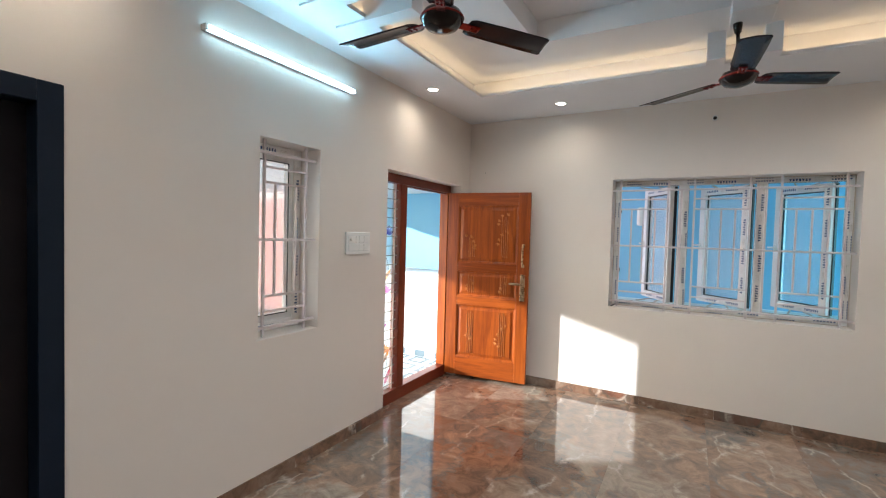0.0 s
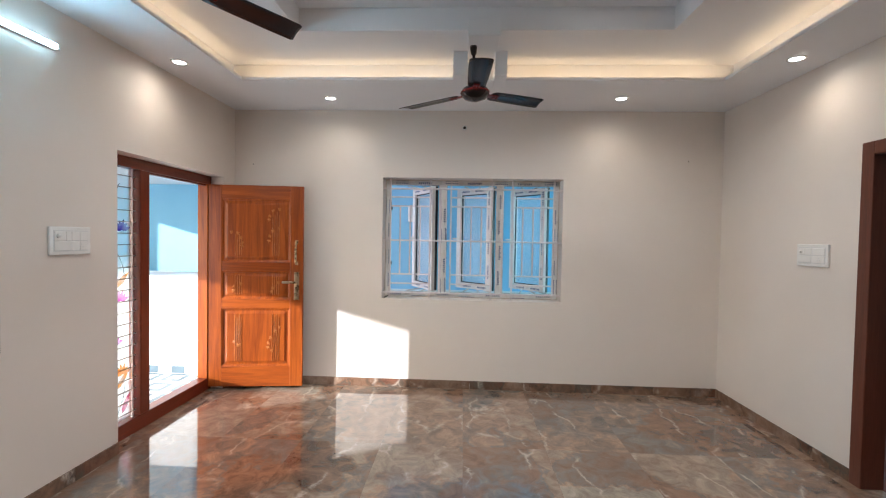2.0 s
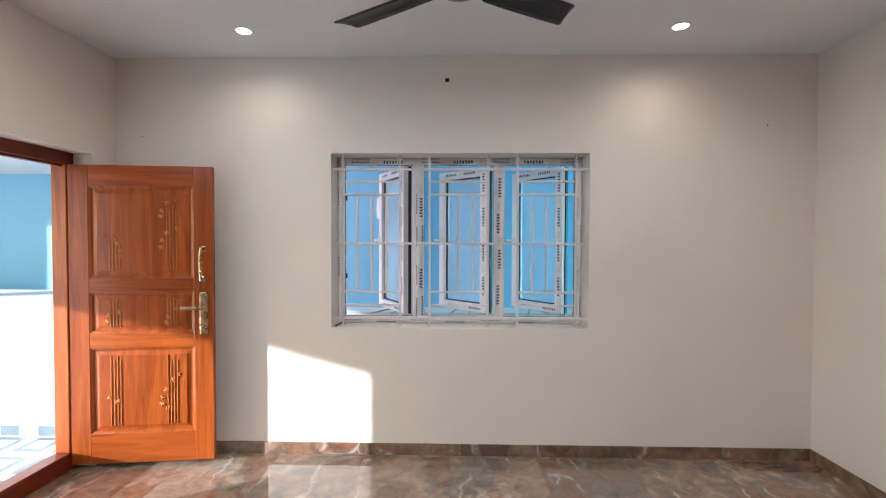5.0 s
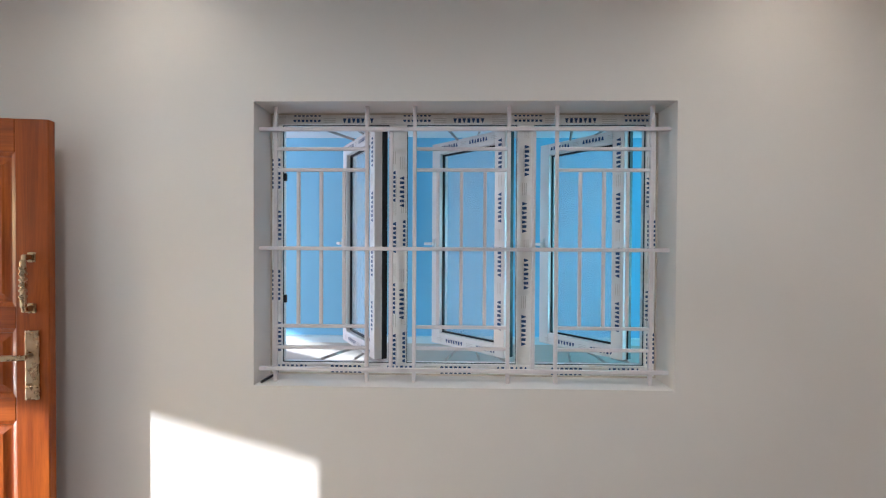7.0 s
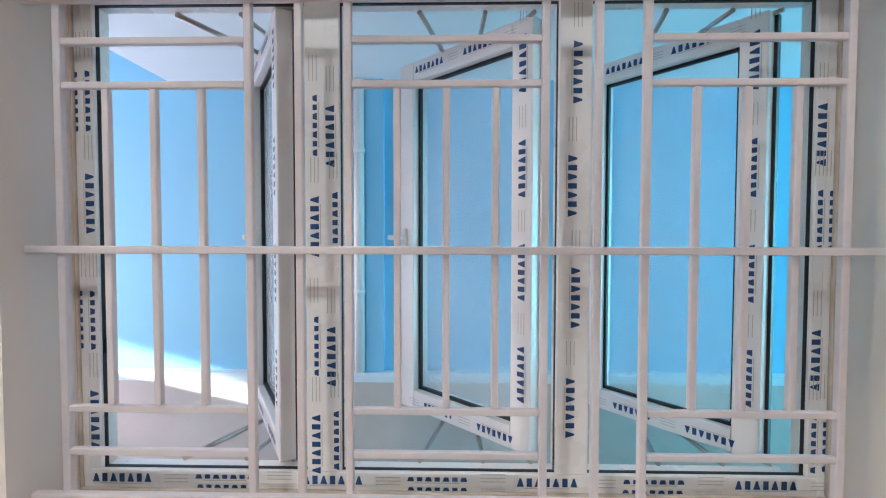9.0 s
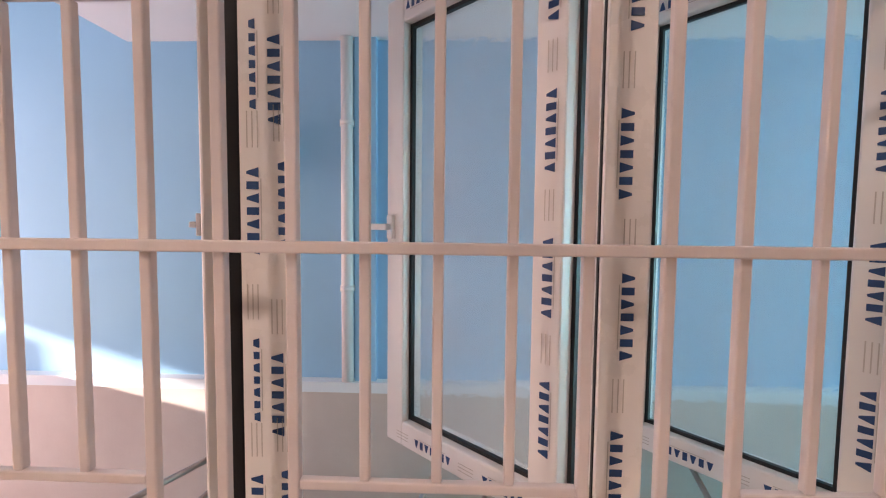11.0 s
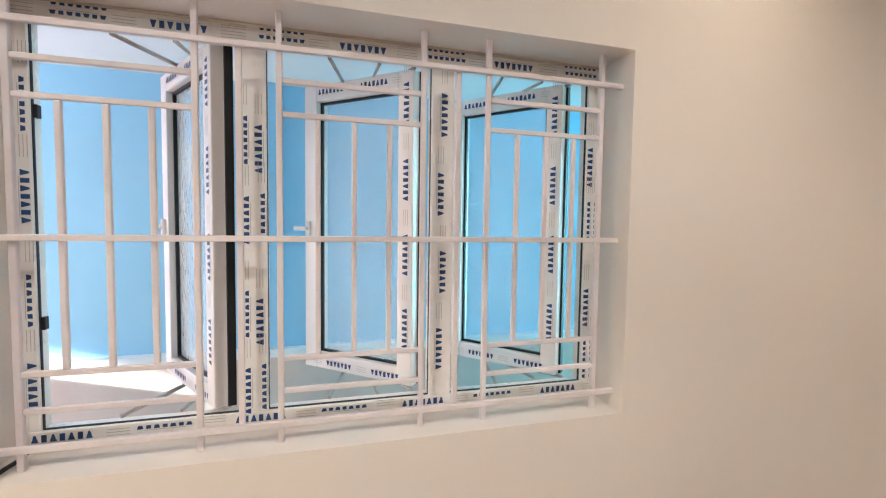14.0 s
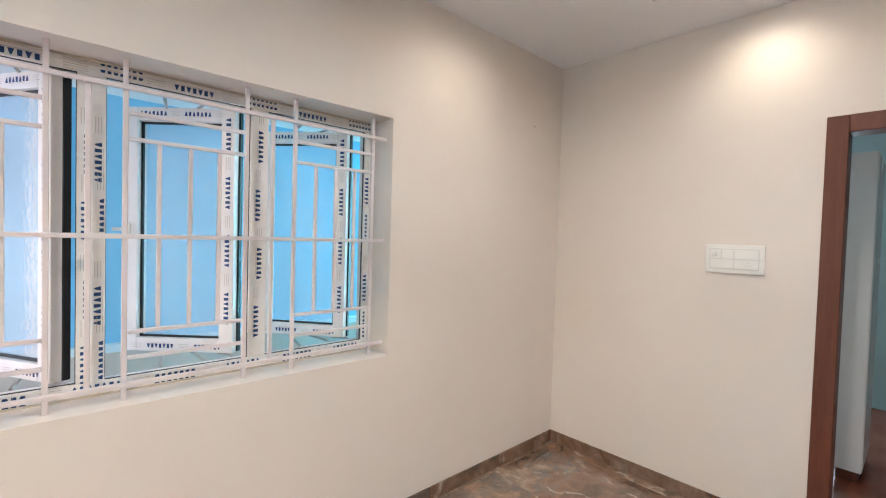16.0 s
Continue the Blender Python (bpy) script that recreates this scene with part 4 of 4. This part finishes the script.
def ceiling_fan(label, m, top):
    """Blades run out from the hub; the first along +x."""
    f = thing("ceiling_fan", label, "ceiling fan", m, "ceiling fans")
    bm = bmesh.new()
    lathe(bm, [(0, -0.052), (0.03, -0.050), (0.075, -0.034), (0.098, -0.006), (0.10, 0.012), (0.088, 0.034), (0.05, 0.046), (0.03, 0.05), (0, 0.05)], 36)
    part("motor_housing", bm, M_FAN, f, "glossy black motor housing")
    bm = bmesh.new()
    lathe(bm, [(0.101, 0.002), (0.104, 0.008), (0.101, 0.014), (0.095, 0.014), (0.095, 0.002)], 36)
    part("trim_ring", bm, M_FANRED, f, "dark red trim ring")
    bm = bmesh.new()
    rod(bm, (0, 0, 0.045), (0, 0, top - 0.05), 0.011, 12)
    part("down_rod", bm, M_FAN, f)
    bm = bmesh.new()
    lathe(bm, [(0.014, 0.05), (0.035, 0.056), (0.042, 0.10), (0.03, 0.125), (0.012, 0.13)], 24)
    part("lower_canopy", bm, M_FAN, f)
    bm = bmesh.new()
    lathe(bm, [(0.011, top - 0.06), (0.018, top - 0.055), (0.024, top - 0.02), (0.026, top), (0, top)], 24)
    part("upper_canopy", bm, M_FAN, f)
    for k in range(3):
        turn = pose(0, 0, 0, 0, 0, 120 * k)
        bm = bmesh.new()
        box(bm, 0.075, -0.022, -0.006, 0.20, 0.022, 0.002, bevel=0.003)
        for u in (0.155, 0.185):
            lathe(bm, [(0, -0.012), (0.006, -0.010), (0.006, -0.004)], 8, 0, (u, 0.009, 0))
            lathe(bm, [(0, -0.012), (0.006, -0.010), (0.006, -0.004)], 8, 0, (u, -0.009, 0))
        part("blade_arm", bm, M_FANRED, f, "dark red blade arm").matrix_basis = turn @ pose(0, 0, 0, -9)
        bm = bmesh.new()
        rows = []
        for u, w in ((0.135, 0.048), (0.16, 0.060), (0.30, 0.066), (0.50, 0.070), (0.585, 0.070), (0.600, 0.062)):
            rows.append([(u + (0.018 * v / 0.07 if u > 0.55 else 0), v, 0.006 * (1 - (v / w) ** 2)) for v in (-w, -w * 0.6, 0, w * 0.6, w)])
        for dz in (0, 0.004):
            vs = [[bm.verts.new((p[0], p[1], p[2] + dz)) for p in r] for r in rows]
            for a, b in zip(vs, vs[1:]):
                for i in range(4):
                    fc = bm.faces.new([a[i], a[i + 1], b[i + 1], b[i]])
                    fc.smooth = True
            if dz == 0:
                low = vs
        loop_low = low[0] + [r[-1] for r in low[1:]] + low[-1][-2::-1] + [r[0] for r in low[-2:0:-1]]
        loop_top = vs[0] + [r[-1] for r in vs[1:]] + vs[-1][-2::-1] + [r[0] for r in vs[-2:0:-1]]
        for i in range(len(loop_low)):
            j = (i + 1) % len(loop_low)
            bm.faces.new([loop_low[i], loop_low[j], loop_top[j], loop_top[i]])
        part("blade", bm, M_FANGREY, f, "glossy dark brown blade").matrix_basis = turn @ pose(0, 0, 0, -9)
    return f


ceiling_fan("glossy black three-blade ceiling fan beside tube light", pose(-1.0, 1.985, 2.56, 0, 0, 56), ZUP - 2.56)
ceiling_fan("glossy black three-blade ceiling fan near window wall", pose(0.262, 3.395, 2.555, 0, -3, 0) @ pose(0, 0, 0, 0, 0, 32), 2.885 - 2.555)

# cable outlet and nail holes in the window wall
outlet = thing("cable_outlet", "white ringed cable hole high on cream wall", "cable outlet", pose(0.192, YF, 2.64, 90))
bm = bmesh.new()
lathe(bm, [(0.014, 0.0), (0.024, 0.0), (0.024, 0.003), (0.014, 0.004)], 20)
part("ring", bm, M_SWITCH, outlet)
bm = bmesh.new()
lathe(bm, [(0, 0.001), (0.015, 0.001), (0.015, 0.006), (0, 0.010)], 16)
part("plug", bm, M_HOLE, outlet, "dark rubber plug")
for hx, hz in ((-1.972, 2.258), (2.396, 2.323)):
    bm = bmesh.new()
    lathe(bm, [(0, 0.0), (0.0048, 0.0), (0.0035, 0.004), (0, 0.005)], 10)
    ob = part("wall_plug", bm, M_HOLE)
    ob.matrix_world = pose(hx, YF, hz, 90)
    tagged(ob, "small dark wall plug in cream wall", "wall plug", "wall plugs")

# ---- outside: porch, side passage, neighbours ----
setting(block("ground", (-400, -400, -0.5, 400, 400, -0.14), M_GROUND), "pale cement ground", "ground")
setting(block("porch_floor", (-7.6, -2.6, -0.14, XLO, 6.0, -0.022), M_JOINT), "tiled porch floor", "floor")
setting(block("passage_floor", (XLO, YFO, -0.14, 5.5, YBLUE, -0.02), M_GROUND), "cement floor of the side passage", "floor")
bm = bmesh.new()
pierced(bm, "y", YBLUE, YBLUE + 0.2, -5.0, 5.5, -0.14, 4.2, [])
setting(part("wall_blue", bm, M_BLUE), "bright blue painted outer wall", "wall")
setting(block("wall_blue_dado", (-5.0, YBLUE - 0.05, -0.14, 5.5, YBLUE, 0.80), M_DADO), "pale cement base of the blue wall", "wall")
setting(block("wall_blue_ledge", (-5.0, YBLUE - 0.055, 0.80, 5.5, YBLUE, 0.845), M_PALE), "pale blue ledge above the cement base", "ledge")
setting(block("wall_blue_pilaster", (-0.14, YBLUE - 0.035, 0.845, -0.05, YBLUE, 2.30), M_BLUE), "blue painted pilaster", "pilaster")
setting(block("passage_soffit", (-1.135, YFO, 2.30, 4.0, YBLUE, 2.43), M_WHITE), "white painted slab over the side passage", "slab")
setting(block("porch_parapet", (-5.2, 4.95, -0.14, XLO, 5.55, 1.06), M_WHITE), "white painted porch parapet wall", "parapet")
bm = bmesh.new()
# the roof's outer edge is unseen, laid out from the sun patch it bounds
H, k = 2.19, (2.19 - 0.763) / 0.43
ex, ey = -1.09 - 1.9 * k, YF - k
top = [(ex + 0.33 * (y - ey), y) for y in (-3.0, YBLUE)]
ring = [top[0], (XLO, -3.0), (XLO, YBLUE), top[1]]
low, high = [bm.verts.new((x, y, H)) for x, y in ring], [bm.verts.new((x, y, H + 0.14)) for x, y in ring]
bm.faces.new(low)
bm.faces.new(high)
for i in range(4):
    bm.faces.new([low[i], low[(i + 1) % 4], high[(i + 1) % 4], high[i]])
# unseen block added on the roof edge so no sun passes over it
bm2 = bmesh.new()
for (x, y) in top:
    for dx in (0, 0.2):
        for z in (H + 0.14, 4.3):
            bm2.verts.new((x + dx, y, z))
bmesh.ops.convex_hull(bm2, input=bm2.verts[:])
setting(part("upper_storey_wall", bm2, M_WHITE), "unseen white block above the porch roof edge, stopping the sun", "wall")
setting(part("porch_roof", bm, M_WHITE), "white painted porch roof slab", "roof")

# unseen posts added near the roof edge to shade the parapet and blue wall
for px, py, w in ((-7.0, 3.37, 0.25), (-7.0, 4.80, 0.48)):
    bm = bmesh.new()
    box(bm, px - w / 2, py - w / 2, -0.02, px + w / 2, py + w / 2, 2.6 if px < -6.9 and w > 0.4 else H, bevel=0.008)
    box(bm, px - w / 2 - 0.03, py - w / 2 - 0.03, -0.02, px + w / 2 + 0.03, py + w / 2 + 0.03, 0.12, bevel=0.006)
    setting(part("porch_pillar", bm, M_WHITE), "unseen white square post added to shade the parapet and blue wall", "pillar")
brick_wall = setting(block("wall_brick", (-12.0, 6.03, -0.14, -5.0, 6.2, 2.6), M_MORTAR), "pink brick boundary wall", "wall")

# ---- pieces of floors, skirtings and the brick wall ----
def shared(name, dims, material, bevel=0.0):
    bm = bmesh.new()
    box(bm, *dims, bevel=bevel)
    return mesh_of(bm, name, material)


def piece(name, data, parent, m):
    ob = new(name, data)
    ob.parent = parent
    ob.matrix_basis = m
    return ob


TW, TL, GAP = 0.605, 1.21, 0.0003
whole = shared("tile", (GAP, GAP, -0.010, TW - GAP, TL - GAP, 0.0), M_MARBLE)
for i in range(-5, 6):
    for j in range(-6, 2):
        ux, uy = 0.222 + i * TW, 3.462 + j * TL
        ax, bx, ay, by = max(ux, XLO), min(ux + TW, XRO), max(uy, YB), min(uy + TL, YF)
        if bx - ax < 0.02 or by - ay < 0.02:
            continue
        if bx - ax > TW - 0.001 and by - ay > TL - 0.001:
            piece("tile", whole, floor, pose(ux, uy, 0))
        else:
            piece("tile", shared("tile", (GAP, GAP, -0.010, bx - ax - GAP, by - ay - GAP, 0.0), M_MARBLE), floor, pose(ax, ay, 0))

skirting = setting(thing("baseboard", "polished brown marble skirting", "skirting"), "polished brown marble skirting", "skirting")
SH, SD = 0.082, 0.011


def skirt_run(axis, wall, lo, hi, side, start):
    u = start
    cuts = [lo]
    while u < hi:
        if u > lo + 0.02:
            cuts.append(u)
        u += 0.61
    cuts.append(hi)
    for a, b in zip(cuts, cuts[1:]):
        if b - a < 0.005:
            continue
        d = (0.0006, 0, 0.0005, b - a - 0.0006, side * SD, SH) if axis == "x" else (0, 0.0006, 0.0005, side * SD, b - a - 0.0006, SH)
        m = pose(a, wall, 0) if axis == "x" else pose(wall, a, 0)
        piece("skirting_tile", shared("skirting_tile", d, M_SKIRT, 0.0015), skirting, m)


skirt_run("x", YF, XL, XR, -1, 2.73 - 0.61 * 9)
skirt_run("y", XL, DARK[1], DOOR[0], 1, DARK[1])
skirt_run("y", XL, DOOR[1], YF - SD, 1, DOOR[1])
skirt_run("y", XL, YB, DARK[0], 1, YB)
skirt_run("y", XR, EAST[1], YF - SD, -1, EAST[1] + 0.3)
skirt_run("y", XR, YB, EAST[0], -1, YB)
skirt_run("x", YB, XL + SD, XR - SD, 1, XL)

porch = bpy.data.objects["porch_floor"]
PT = 0.30
bm = bmesh.new()
box(bm, 0.001, 0.001, -0.012, PT - 0.001, PT - 0.001, -0.0005, 0)
for inset, h, mi in ((0.035, 0.0, 1), (0.085, 0.0005, 0)):
    v = [bm.verts.new(p) for p in ((inset, inset, h), (PT - inset, inset, h), (PT - inset, PT - inset, h), (inset, PT - inset, h))]
    bm.faces.new(v).material_index = mi
porch_tile = mesh_of(bm, "tile", [M_TILE_W, M_TILE_D])
for i in range(14):
    for j in range(14):
        piece("tile", porch_tile, porch, pose(XLO - (i + 1) * PT, 4.95 - (j + 1) * PT, -0.012))
parapet = bpy.data.objects["porch_parapet"]
base_w = shared("tile", (0.001, -0.008, 0, 0.149, 0, 0.075), M_TILE_W)
base_d = shared("tile", (0.001, -0.008, 0, 0.149, 0, 0.075), M_TILE_D)
for i in range(18):
    piece("tile", base_d if i % 2 else base_w, parapet, pose(XLO - (i + 1) * 0.15, 4.95, -0.011))
brick = shared("brick", (0.004, -0.012, 0.004, 0.226, 0.01, 0.073), M_BRICK, 0.003)
for r in range(28):
    for c in range(10):
        piece("brick", brick, brick_wall, pose(-7.6 + c * 0.23 + (0.115 if r % 2 else 0), 6.03, 0.0 + r * 0.077))

# stub of cable left on the window sill
bm = bmesh.new()
rod(bm, (-0.606, 4.735, 0.909), (-0.575, 4.80, 0.922), 0.006, 8)
rod(bm, (-0.575, 4.80, 0.922), (-0.568, 4.825, 0.930), 0.005, 8)
tagged(part("cable_stub", bm, M_GASKET), "short black cable stub lying on the window sill", "cable")

# lamp fixed to the blue wall across the passage
wall_lamp = thing("wall_lamp", "small white unlit lamp on the blue outer wall", "wall lamp", pose(-0.48, YBLUE, 1.84))
bm = bmesh.new()
box(bm, -0.035, -0.012, -0.05, 0.035, 0.0, 0.05, bevel=0.004)
part("back_plate", bm, M_SWITCH, wall_lamp)
bm = bmesh.new()
lathe(bm, [(0, -0.11), (0.030, -0.11), (0.046, -0.10), (0.048, 0.0), (0.046, 0.10), (0.030, 0.11), (0, 0.11)], 20, 0, (0, -0.062, 0))
part("shade", bm, M_SWITCH, wall_lamp)

# white drain pipe down the blue wall
pipe = thing("drain_pipe", "white plastic drain pipe on the blue outer wall", "pipe", pose(-0.172, YBLUE - 0.034, 0))
bm = bmesh.new()
rod(bm, (0, 0, 0.846), (0, 0, 2.298), 0.026, 14)
part("tube", bm, M_WHITE, pipe)
for z in (1.25, 1.95):
    bm = bmesh.new()
    lathe(bm, [(0.026, -0.012), (0.030, -0.011), (0.030, 0.011), (0.026, 0.012)], 14, 0, (0, 0, z))
    box(bm, -0.036, 0.018, z - 0.010, 0.036, 0.034, z + 0.010, bevel=0.002)
    part("clamp", bm, M_WHITE, pipe)
